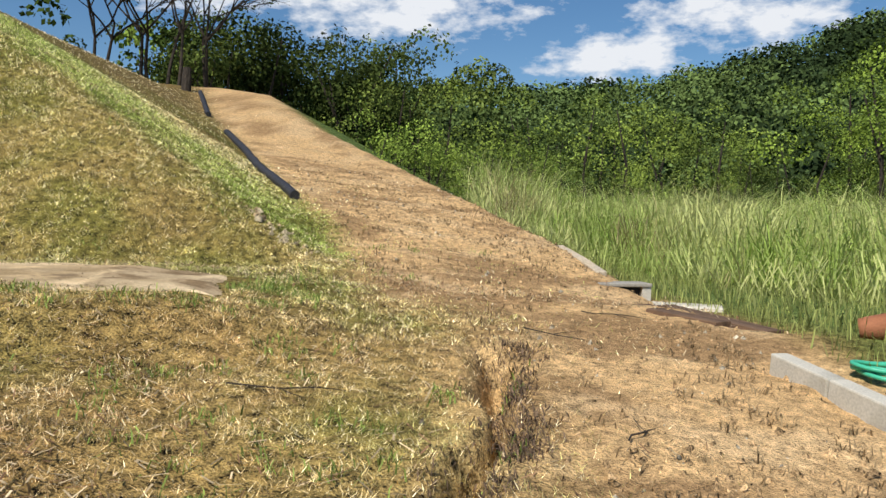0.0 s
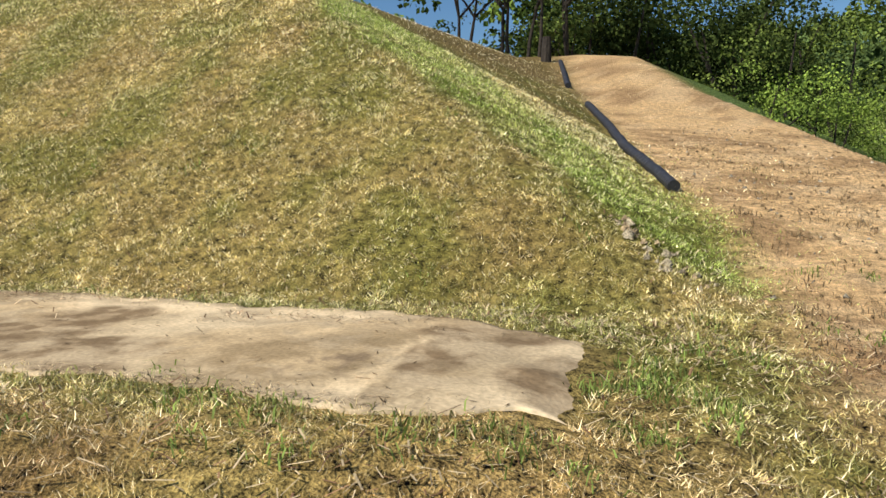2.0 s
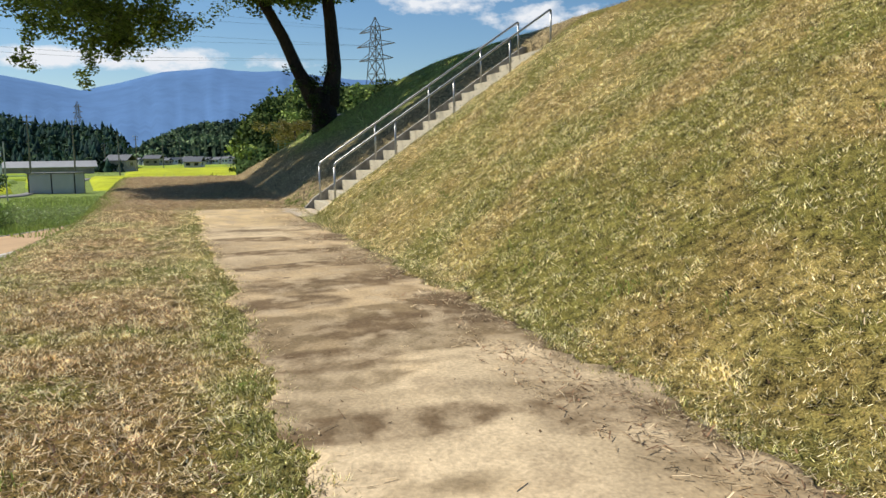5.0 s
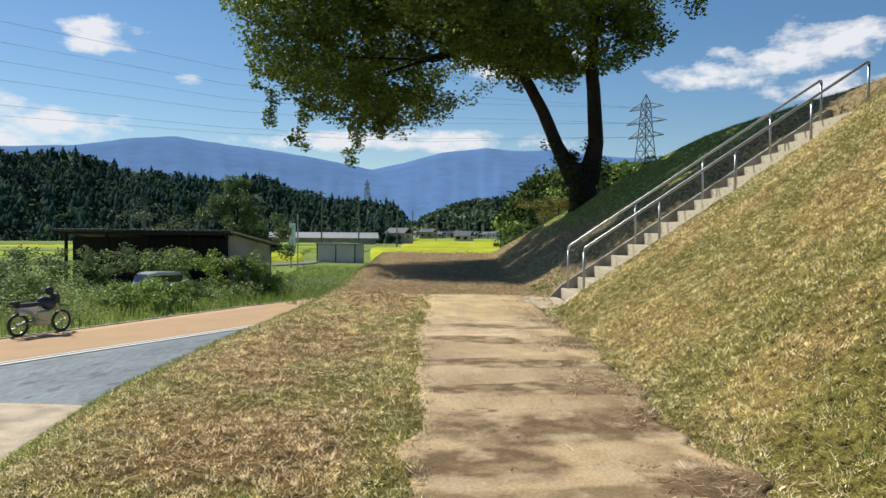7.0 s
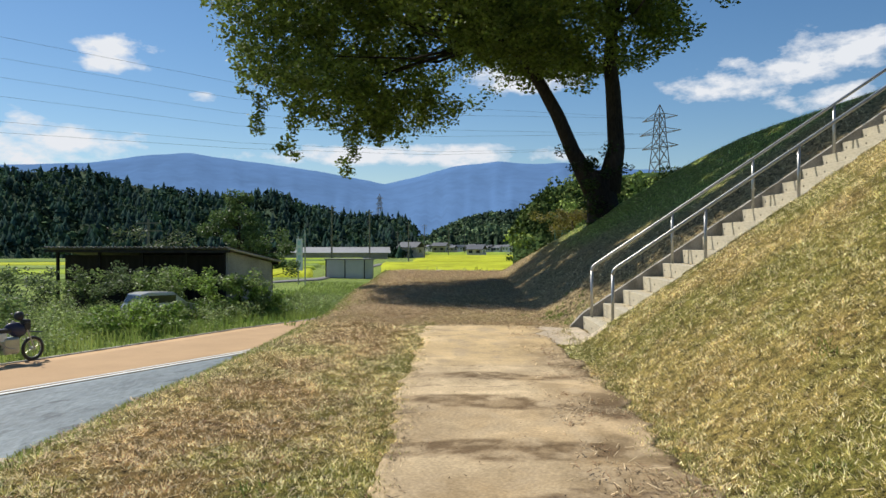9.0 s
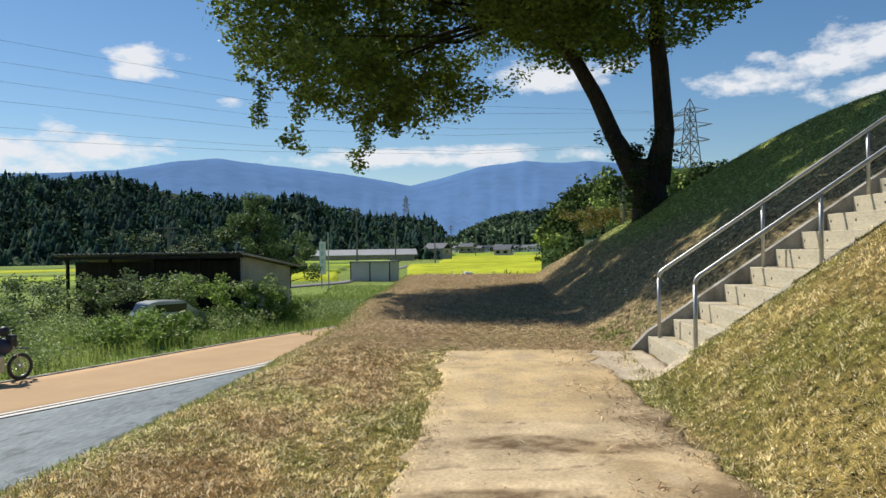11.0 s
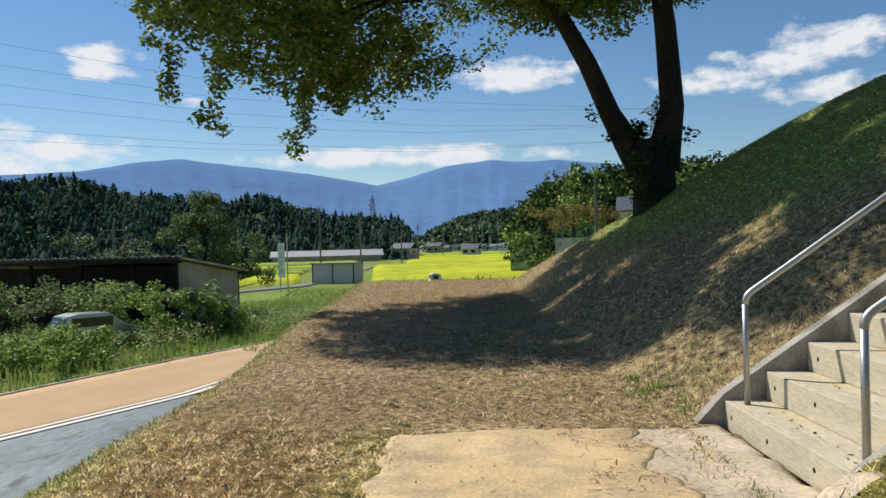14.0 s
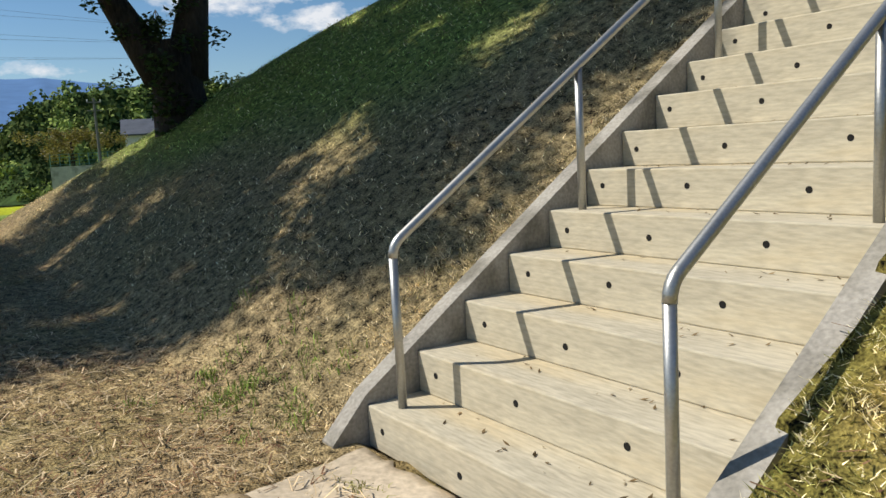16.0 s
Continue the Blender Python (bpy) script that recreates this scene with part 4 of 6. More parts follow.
wood_belt("bamboo_edge", 16, 15.5, 27, 26, 35, 5.5, 8.6, (0.105, 0.16, 0.036), "tall bright green bamboo beside the reeds", 0.055, 260)
wood_belt("bank_wood", 16, -34, -12, 34, 46, 6, 9, (0.09, 0.14, 0.035), "dark trees behind the mound", 0.16, 60, 2.0)


def bare_tree(x, y, z, h, seed):
    """A thin-leaved tree with forking limbs."""
    r = random.Random(seed)
    t = tagged(empty("bare_tree", pose(x, y, z)), "dark half-bare tree with many thin branches", "tree", group="bare trees above the ramp")
    bm, ends = bmesh.new(), []

    def grow(p, d, length, rad, depth):
        q = p + d * length
        mid = p.lerp(q, 0.5) + Vector((r.gauss(0, 1), r.gauss(0, 1), 0)) * length * 0.05
        tube(bm, [p, mid, q], [rad, rad * 0.85, rad * 0.65], 4, False)
        if depth == 0:
            ends.append(q)
            return
        for _ in range(3 if depth > 1 else 2):
            nd = (d + Vector((r.gauss(0, 0.45), r.gauss(0, 0.45), r.gauss(0.1, 0.25)))).normalized()
            grow(q, nd, length * r.uniform(0.55, 0.8), rad * 0.6, depth - 1)
    for _ in range(2):
        grow(Vector((r.gauss(0, 0.15), r.gauss(0, 0.15), -0.3)), Vector((r.gauss(0, 0.15), r.gauss(0, 0.15), 1)).normalized(), h * 0.3, h * 0.011, 5)
    part("trunk", bm, M_bark, t, "dark forked stems and branches", True)
    C = [e[:] for e in ends if r.random() < 0.2]
    leaves("crown", C, np.full(len(C), 0.3), 14, 0.13, (0.05, 0.07, 0.02), M_leaf, t)
    return t


for k, (x, y, h) in enumerate(((-12.6, 27.5, 7), (-11.3, 28.2, 7.5), (-10.0, 27.4, 7), (-9.2, 29.0, 7.5))):
    bare_tree(x, y, float(height(x, y)) - 0.1, h, k)

# reeds
def reed_keep(x, y):
    return smooth(0.9, 2.2, x - ramp_edge(y)) * smooth(1.0, 4.5, np.degrees(np.arctan2(x, y))) * (y > np.interp(x, [1.5, 3, 3.6, 4.5, 8, 14], [13.5, 12, 9.6, 8.0, 6.6, 5]))


rx_, ry_ = scatter(120000, -4, 32, 4.5, 40, lambda x, y: reed_keep(x, y) * np.where(y < 20, 1, 0.5))
rr_ = np.hypot(rx_, ry_)
rh = (0.75 + 0.072 * np.clip(rr_, 8, 25)) * rng.uniform(0.55, 1.1, len(rx_)) * (0.55 + 0.85 * fbm(rx_, ry_, 1.6)) * (0.12 + 0.88 * smooth(0.8, 5.2, rx_ - ramp_edge(ry_))) + 0.1
rc = mixc(np.array((0.32, 0.44, 0.09)) + 0 * rx_[:, None], np.array((0.58, 0.6, 0.24)), smooth(0.3, 0.55, fbm(rx_, ry_, 2.0)))
rc = mixc(rc, np.array((0.42, 0.34, 0.17)), smooth(0.6, 0.75, fbm(rx_ + 3, ry_, 1.2)))
blades("reeds", np.c_[rx_, ry_, height(rx_, ry_, False) - 0.03], rh, rng.uniform(0.01, 0.024, len(rx_)), rng.uniform(0.25, 1.1, len(rx_)) * (0.5 + rh), rc, M_reed, "tall lush green reeds and grass beside the earth ramp", "reeds", True)

ox, oy = scatter(45000, -112, -36.5, -34, 8, lambda x, y: (y > np.interp(x, [-112, -46, -36], [-34, -14, -4.5])) * smooth(-36.5, -39, x) * np.where((x < -78) & (x > -88) & (y > -9), 0, 1) * ~((x < -96) & (y < -16)))
oz = height(ox, oy, False)
blades("rough_grass", np.c_[ox, oy, oz - 0.02], rng.uniform(0.12, 0.4, len(ox)) * (0.4 + 1.2 * fbm(ox, oy, 4)), rng.uniform(0.03, 0.07, len(ox)), rng.uniform(0.05, 0.3, len(ox)), np.array((0.26, 0.33, 0.08)) * rng.uniform(0.6, 1.4, (len(ox), 1)), M_reed, "rough green grass between the platform and the rice fields", "grass", True)

# weeds along the road
wx, wy = scatter(60000, -75, -12, -40, -4, lambda x, y: (y < np.interp(x, [-60, -45, -37, -30, -20, -10], [-8.4, -10.2, -11.95, -13.35, -15.9, -18.8])) * (y > np.interp(x, [-75, -45, -12], [-24, -30, -38])) * 1.0)
wh = rng.uniform(0.25, 0.7, len(wx)) * (0.4 + 1.3 * fbm(wx, wy, 4))
wc = mixc(np.array((0.22, 0.31, 0.07)) + 0 * wx[:, None], np.array((0.34, 0.4, 0.11)), smooth(0.3, 0.7, fbm(wx, wy, 3)))
blades("weeds", np.c_[wx, wy, height(wx, wy, False) - 0.03], wh, rng.uniform(0.018, 0.045, len(wx)), rng.uniform(0.05, 0.3, len(wx)), wc, M_reed, "rank green weeds between road and hut", "weeds", True)


def bush(x, y, r, h, colour, label, name="bush", n=26, leaf=0.115):
    z = float(height(x, y, False))
    b = tagged(empty(name, pose(x, y, z)), label, "bush", group="bushes by the hut")
    C = np.c_[rng.normal(0, r * 0.5, n), rng.normal(0, r * 0.5, n), rng.uniform(0.1, 1, n) * h]
    leaves("crown", C, rng.uniform(0.28, 0.5, n) * r * 0.7, 110, leaf * 1.35, colour, M_leaf, b)
    for c in C[:5]:
        part("stem", tubed([(0, 0, -0.2), (c[0] * 0.4, c[1] * 0.4, c[2] * 0.5), tuple(c)], [0.04, 0.025, 0.01], 5), M_bark, b)
    return b


BR, MD, DK = (0.23, 0.33, 0.075), (0.2, 0.27, 0.09), (0.14, 0.19, 0.08)
fx, fy = scatter(5200, -62, -20, -32, -9, lambda x, y: (y < np.interp(x, [-60, -45, -37, -30, -20], [-9.4, -10.6, -12.2, -13.7, -16.2])) * (y > np.interp(x, [-62, -45, -20], [-15, -26, -32])) * smooth(0.35, 0.6, fbm(x, y, 2.5)) * np.where((x < -46) & (y < -15), 0, 1))
fc = np.c_[fx, fy, height(fx, fy, False) + rng.uniform(0.2, 0.9, len(fx)) * (0.4 + fbm(fx, fy, 5))]
tagged(leaves("leafy_weeds", fc, rng.uniform(0.25, 0.5, len(fx)), 40, 0.1, (0.27, 0.34, 0.12), M_leaf), "tall leafy green weeds between road and hut", "weeds", kind="stuff")
gx_, gy_ = scatter(20000, 1.5, 9, 1, 14, lambda x, y: smooth(0.2, 0.9, x - ramp_edge(y)))
blades("field_grass", np.c_[gx_, gy_, height(gx_, gy_, False) - 0.01], rng.uniform(0.05, 0.28, len(gx_)), rng.uniform(0.006, 0.014, len(gx_)), rng.uniform(0.03, 0.2, len(gx_)), np.array((0.3, 0.33, 0.1)) * rng.uniform(0.6, 1.4, (len(gx_), 1)), M_reed, "short yellow-green grass at the edge of the reeds", "grass", True)
for x, y, r, h, c in ((-36.5, -15.4, 1.5, 1.6, BR), (-38.5, -14.6, 1.4, 1.9, BR), (-43.5, -15.6, 1.6, 2.6, BR), (-33, -19, 2.0, 2.2, MD), (-31, -21.5, 2.2, 2.6, MD), (-28.5, -19.8, 1.8, 1.8, BR), (-36, -22.5, 2.2, 2.7, DK), (-46, -19, 1.8, 2.4, BR), (-44.6, -17.4, 1.7, 2.9, MD), (-44.8, -20.4, 1.8, 2.9, DK), (-44.4, -23, 1.8, 2.7, MD), (-43.2, -25.4, 2.0, 2.6, DK), (-40, -24.8, 2.0, 2.6, MD), (-45.6, -14.6, 1.3, 2.4, BR), (-38.5, -26.5, 2.2, 2.8, MD), (-34.5, -25.5, 2.2, 2.8, BR), (-47.2, -13.3, 1.2, 1.7, BR), (-46.3, -14.2, 1.5, 2.6, MD)):
    bush(x, y, r, h * (0.95 if x < -43 else 0.75), c, "leafy green bush among the weeds by the hut")
bush(-54.5, -25.2, 2.8, 5.0, (0.09, 0.12, 0.05), "rounded grey-green tree crown behind the hut", "round_tree", 40)

# ---- the valley: fields, huts, poles ----
def slab_field(name, corners, colour, label, tall=0.55):
    """A field of standing crop with a level top and visible sides."""
    c = np.array([p[:2] for p in corners], float)
    n = 26
    u, v = np.meshgrid(np.linspace(0, 1, n), np.linspace(0, 1, n), indexing="ij")
    P = c[0] * ((1 - u) * (1 - v))[..., None] + c[1] * (u * (1 - v))[..., None] + c[2] * (u * v)[..., None] + c[3] * ((1 - u) * v)[..., None]
    z = valley(P[..., 0], P[..., 1]) + tall + 0.12 * (rng.random(u.shape) - 0.5)
    rim = (u == 0) | (u == 1) | (v == 0) | (v == 1)
    z[rim] -= tall + 0.2
    i = np.arange(n * n).reshape(n, n)
    F = np.stack([i[:-1, :-1], i[1:, :-1], i[1:, 1:], i[:-1, 1:]], -1).reshape(-1, 4)
    col = np.asarray(colour)[None] * (0.85 + 0.3 * rng.random((n * n, 1)))
    return tagged(build(name, np.c_[P.reshape(-1, 2), z.ravel()], F, M_rice, col), label, "rice field", kind="stuff")


def quad(a0, a1, d0, d1):
    return [away(a0, d0, 0), away(a1, d0, 0), away(a1, d1, 0), away(a0, d1, 0)]


YEL, LIM, PAL = (0.4, 0.43, 0.022), (0.27, 0.35, 0.03), (0.2, 0.27, 0.06)
GRS = (0.15, 0.22, 0.05)
for a0, a1, d0, d1, c in ((-15.6, -1.0, 114, 196, YEL), (-13.2, -1.5, 197, 258, YEL), (-12.4, -2.5, 259, 340, YEL),
                          (-27, -20.4, 112, 140, YEL), (-27, -20.2, 146, 158, LIM), (-27, -19.8, 161, 176, PAL), (-19.6, -16.4, 128, 146, LIM), (-19.4, -16.4, 150, 180, YEL), (-27, -22.4, 183, 205, YEL), (-22, -17, 183, 205, LIM),
                          (-26, -16.5, 214, 232, GRS), (-26, -16.5, 236, 262, LIM), (-43, -29, 100, 118, PAL), (-43, -29, 124, 150, LIM), (-44, -28, 158, 180, PAL), (-44, -28, 186, 214, YEL), (-44, -28, 222, 246, GRS), (-46, -28, 252, 275, PAL), (-12, -6, 345, 480, LIM)):
    slab_field("rice_field", quad(a0, a1, d0, d1), c, "green grass field on the valley floor" if c == GRS else "ripening yellow-green rice field on the valley floor")

tagged(drape("lane", [tuple(away(-27, 88, 0))[:2], tuple(away(-20.2, 106, 0))[:2], tuple(away(-15.6, 195, 0))[:2]], [tuple(away(-27, 85, 0))[:2], tuple(away(-19.9, 100, 0))[:2], tuple(away(-15.1, 192, 0))[:2]], 60, M_asphalt, 0.12, 0.1, None, 5), "pale grey lane between the rice fields", "road", kind="structure")
tagged(drape("lane", [(-84, -8), (-79, -2), (-78, 6)], [(-88, -8), (-83, -2), (-82, 6)], 40, M_asphalt, 0.15, 0.12, None, 5), "grey lane behind the earth platform", "road", kind="structure")

# hut with corrugated roof
hut = tagged(empty("hut", pose(-49.5, -20.9, -2.85)), "dark open-fronted farm hut with a corrugated tin roof", "hut")
hb = boxed(-3.6, 5.2, -0.3, 2.3, 5.35, 3.0)
for v in hb.verts:
    if v.co.z > 1:
        v.co.z = 3.62 - 0.13 * (2.5 - v.co.x)
part("side_wall", hb, M_plaster, hut, "weathered grey plastered wall")
part("back_wall", boxed(-3.75, -5.4, -0.3, -3.6, 5.35, 2.75), M_boards, hut)
part("front_wall", boxed(1.4, -5.4, -0.3, 1.52, 5.19, 3.35), M_boards, hut, "board wall, near black for the shade in the open front")
for py in (-5.3, -2.6, 0.1, 2.8, 5.1):
    part("post", boxed(2.2, py - 0.07, -0.3, 2.34, py + 0.07, 3.55), M_boards, hut)
n = 260
yy = np.linspace(-5.8, 5.8, n)
wave = 0.045 * np.sin(yy * 2 * math.pi / 0.3)
V, F = [], []
for x, z in ((3.0, 3.82), (-0.4, 3.4), (-4.0, 2.96)):
    V += [(x, a, z + b) for a, b in zip(yy, wave)]
for x, z in ((-4.0, 2.93), (-0.4, 3.37), (3.0, 3.79)):
    V += [(x, a, z + b) for a, b in zip(yy, wave)]
for r in range(5):
    F += [(r * n + k, r * n + k + 1, (r + 1) * n + k + 1, (r + 1) * n + k) for k in range(n - 1)]
F += [(5 * n + k, 5 * n + k + 1, k + 1, k) for k in range(n - 1)]
build("roof", np.array(V), np.array(F), M_tin, None, hut, True)
for x, z in ((2.85, 3.66), (-3.8, 2.86)):
    part("roof_beam", boxed(x - 0.06, -5.7, z - 0.14, x + 0.06, 5.7, z), M_boards, hut)
part("barge_board", tubed([(3.0, 5.75, 3.74), (-4.0, 5.75, 2.9)], 0.07, 6), M_plaster, hut)


def vehicle(name, m, paint, label, category, van=True):
    """A small car: body with rounded shoulders, glasshouse, wheels."""
    t = tagged(empty(name, m), label, category)
    side = [(-1.7, 0.3), (-1.72, 0.85), (-1.6, 1.02), (-1.35, 1.5), (-0.9, 1.58), (0.35, 1.56), (1.0, 1.05), (1.6, 0.9), (1.72, 0.6), (1.7, 0.3)]
    if not van:
        side = [(-1.6, 0.45), (-1.6, 0.62), (0.35, 0.62), (0.4, 1.2), (0.5, 1.72), (0.75, 1.78), (1.3, 1.72), (1.55, 1.1), (1.62, 0.7), (1.6, 0.35)]
    bm = bmesh.new()
    w = 0.72
    rings = []
    for yv, sc in ((-w, 0.97), (-w + 0.05, 1.0), (w - 0.05, 1.0), (w, 0.97)):
        rings.append([bm.verts.new((x * sc, yv * (1 - 0.13 * max(0, z - 0.9)), 0.3 + (z - 0.3) * sc)) for x, z in side])
    for a, b in zip(rings, rings[1:]):
        for k in range(len(side)):
            j = (k + 1) % len(side)
            bm.faces.new((a[k], a[j], b[j], b[k]))
    bm.faces.new(rings[0])
    bm.faces.new(rings[-1][::-1])
    part("body", bm, paint, t, shade=False)
    for sy in (-1, 1):
        if van:
            part("side_window", boxed(-1.2, sy * 0.688 - 0.012, 1.05, 0.45, sy * 0.688 + 0.012, 1.42, 0.008), M_glass, t)
        else:
            part("side_window", boxed(0.55, sy * 0.665 - 0.012, 1.15, 1.2, sy * 0.665 + 0.012, 1.58, 0.008), M_glass, t)
    if van:
        bw = boxed(-0.02, -0.55, -0.2, 0.02, 0.55, 0.2, 0.008)
        o = part("rear_window", bw, M_glass, t)
        o.matrix_local = pose(-1.49, 0, 1.27, 0, 27, 0)
        o = part("windscreen", boxed(-0.02, -0.55, -0.32, 0.02, 0.55, 0.32, 0.008), M_glass, t)
        o.matrix_local = pose(0.7, 0, 1.33, 0, -52, 0)
    else:
        o = part("windscreen", boxed(-0.02, -0.55, -0.25, 0.02, 0.55, 0.25, 0.008), M_glass, t)
        o.matrix_local = pose(1.44, 0, 1.42, 0, -22, 0)
        part("rear_window", boxed(0.4, -0.5, 1.2, 0.44, 0.5, 1.6, 0.008), M_glass, t)
        for sy in (-0.7, 0.67):
            part("bed_side", boxed(-1.62, sy, 0.6, 0.36, sy + 0.03, 0.9, 0.006), paint, t)
        part("tailgate", boxed(-1.64, -0.7, 0.6, -1.6, 0.7, 0.9, 0.006), paint, t)
    for sx in (-1.1, 1.1):
        for sy in (-0.66, 0.66):
            wv = part("wheel", tubed([(sx, sy - 0.09, 0.28), (sx, sy + 0.09, 0.28)], 0.28, 18), M_black, t)
            part("rim", tubed([(sx, sy - 0.1, 0.28), (sx, sy + 0.1, 0.28)], 0.17, 14), M_steel, wv)
    return t


M_silver = material("silver_car_paint", (0.42, 0.43, 0.44), 0.3, metal=0.6, vary=0.04, bump=0)
vehicle("parked_car", pose(-42.6, -16.9, float(height(-42.6, -16.9, False)) - 0.02, 0, 0, 150), M_silver, "silver hatchback car parked half hidden in the weeds by the hut", "car")
tp = away(-11.6, 83, 0)
vehicle("small_truck", pose(tp.x, tp.y, float(height(tp.x, tp.y, False)), 0, 0, 110), M_white, "small white pickup truck parked by the rice field", "truck", False)


def motorbike(m):
    t = tagged(empty("motorbike", m), "dark blue and white trail motorbike standing at the road edge", "motorbike")
    M_navy = material("navy_plastic", (0.03, 0.035, 0.08), 0.4, vary=0.1, bump=0)
    for x in (0.0, 1.52):
        bm = bmesh.new()
        ring = [(x + 0.315 * math.cos(a), 0, 0.36 + 0.315 * math.sin(a)) for a in np.linspace(0, 2 * math.pi, 33)]
        tube(bm, ring, 0.05, 8, False)
        wv = part("wheel", bm, M_black, t, "knobbly black tyre", True)
        bm = bmesh.new()
        tube(bm, [(x + 0.265 * math.cos(a), 0, 0.36 + 0.265 * math.sin(a)) for a in np.linspace(0, 2 * math.pi, 33)], 0.014, 6, False)
        part("rim", bm, M_steel, wv, shade=True)
        bm = tubed([(x, -0.08, 0.36), (x, 0.08, 0.36)], 0.045, 10)
        for k in range(14):
            a = k * 2 * math.pi / 14
            tube(bm, [(x, 0.02, 0.36), (x + 0.265 * math.cos(a), 0, 0.36 + 0.265 * math.sin(a))], 0.004, 4, False)
        part("spokes", bm, M_steel, wv)
    for s in (-0.09, 0.09):
        part("fork", tubed([(1.52, s, 0.36), (1.24, s, 1.02)], [0.022, 0.027], 8), M_steel, t)
        part("swing_arm", tubed([(0.0, s, 0.36), (0.55, s * 0.8, 0.45)], 0.025, 8), M_steel, t)
    part("frame", tube(tubed([(1.24, 0, 1.0), (1.0, 0, 0.55), (0.85, 0, 0.3), (0.55, 0, 0.38), (0.5, 0, 0.8)], 0.025, 8), [(1.24, 0, 1.0), (0.5, 0, 0.85), (-0.1, 0, 0.98)], 0.022, 8), M_black, t)
    part("engine", boxed(0.52, -0.15, 0.28, 1.02, 0.15, 0.76, 0.06), M_steel, t, "grey finned engine")
    bm = bmesh.new()
    bmesh.ops.create_uvsphere(bm, u_segments=14, v_segments=9, radius=1)
    bmesh.ops.transform(bm, matrix=pose(0.98, 0, 0.96, 0, 18, 0) @ Matrix.Diagonal((0.34, 0.15, 0.2, 1)), verts=bm.verts)
    part("tank", bm, M_navy, t, shade=True)
    part("seat", boxed(-0.08, -0.12, 0.9, 0.78, 0.12, 1.02, 0.04), M_black, t)
    for s in (-0.13, 0.11):
        part("side_panel", boxed(-0.05, s, 0.66, 0.62, s + 0.025, 0.9, 0.012), M_white, t, "white side panel")
    o = part("front_fender", boxed(-0.3, -0.06, -0.015, 0.3, 0.06, 0.015, 0.012), M_navy, t)
    o.matrix_local = pose(1.5, 0, 0.86, 0, 8, 0)
    o = part("rear_fender", boxed(-0.3, -0.07, -0.012, 0.2, 0.07, 0.012, 0.01), M_black, t)
    o.matrix_local = pose(-0.12, 0, 0.92, 0, 15, 0)
    part("headlight_cowl", boxed(1.18, -0.12, 0.9, 1.4, 0.12, 1.24, 0.05), M_black, t)
    part("handlebar", tubed([(1.12, -0.38, 1.18), (1.18, -0.12, 1.12), (1.18, 0.12, 1.12), (1.12, 0.38, 1.18)], 0.014, 8), M_black, t)
    part("exhaust", tubed([(0.9, -0.15, 0.4), (0.55, -0.17, 0.5), (0.3, -0.17, 0.72), (-0.1, -0.17, 0.82)], [0.02, 0.025, 0.05, 0.05], 10), M_steel, t)
    part("side_stand", tubed([(0.55, 0.1, 0.35), (0.45, 0.3, 0.02)], 0.012, 6), M_black, t)
    for s in (-0.3, 0.3):
        part("mirror", tubed([(1.15, s, 1.18), (1.1, s * 1.1, 1.36), (1.09, s * 1.1, 1.4)], [0.006, 0.008, 0.04], 8), M_black, t)
    bm = bmesh.new()
    bmesh.ops.create_uvsphere(bm, u_segments=14, v_segments=10, radius=0.14)
    bmesh.ops.transform(bm, matrix=Matrix.Translation((1.12, 0.05, 1.34)), verts=bm.verts)
    part("helmet", bm, M_black, t, "dark helmet hung on the handlebar", True)
    part("tail_bag", boxed(-0.2, -0.1, 0.98, 0.02, 0.1, 1.1, 0.03), M_black, t)
    return t


motorbike(pose(-27.7, -13.72, float(height(-28.5, -13.4, False)) + 0.055, 0, 0, 166) @ Matrix.Scale(1.08, 4))

# small shed by the fields
M_shed = material("pale_shed_paint", (0.5, 0.48, 0.45), 0.8, vary=0.08, scale=0.6, bump=0.05)
sh = away(-17.8, 108, 0)
shed = tagged(empty("storage_shed", pose(sh.x, sh.y, float(valley(sh.x, sh.y)), 0, 0, 90 - 17.8 + 6)), "small pale grey storage shed with two sliding doors", "shed")
part("body", boxed(-3.1, -1.2, 0, 3.1, 1.2, 2.6), M_shed, shed)
part("roof", boxed(-3.25, -1.4, 2.6, 3.25, 1.4, 2.75, 0.02), M_tin, shed)
for x in (-1.5, 1.5):
    d = part("sliding_door", boxed(x - 1.42, 1.2, 0.1, x + 1.42, 1.25, 2.4, 0.01), M_shed, shed)
    d2 = part("sliding_door", boxed(x - 1.42, -1.25, 0.1, x + 1.42, -1.2, 2.4, 0.01), M_shed, shed)
for x in (-3.06, 0, 3.06):
    part("door_post", boxed(x - 0.06, -1.27, 0, x + 0.06, -1.2, 2.6), M_boards, shed)
    part("door_post", boxed(x - 0.06, 1.2, 0, x + 0.06, 1.27, 2.6), M_boards, shed)

# signboard
M_teal = material("pale_teal_sign", (0.42, 0.58, 0.58), 0.5, vary=0.08, bump=0)
sg = away(-21.45, 88, 0)
sign = tagged(empty("signboard", pose(sg.x, sg.y, float(valley(sg.x, sg.y)), 0, 0, 68)), "tall narrow pale teal signboard on two steel posts", "sign")
part("panel", boxed(-0.45, -0.05, 1.6, 0.45, 0.05, 5.2, 0.01), M_white, sign)
for k in range(4):
    part("lettering_bar", boxed(-0.22, -0.062, 2.0 + 0.82 * k, 0.22, -0.05, 2.5 + 0.82 * k), M_teal, sign, "unreadable teal lettering block")
for x in (-0.3, 0.75):
    part("post", tubed([(x, 0.1, -0.3), (x, 0.1, 5.5 if x < 0 else 6.2)], 0.07, 8), M_steel, sign)


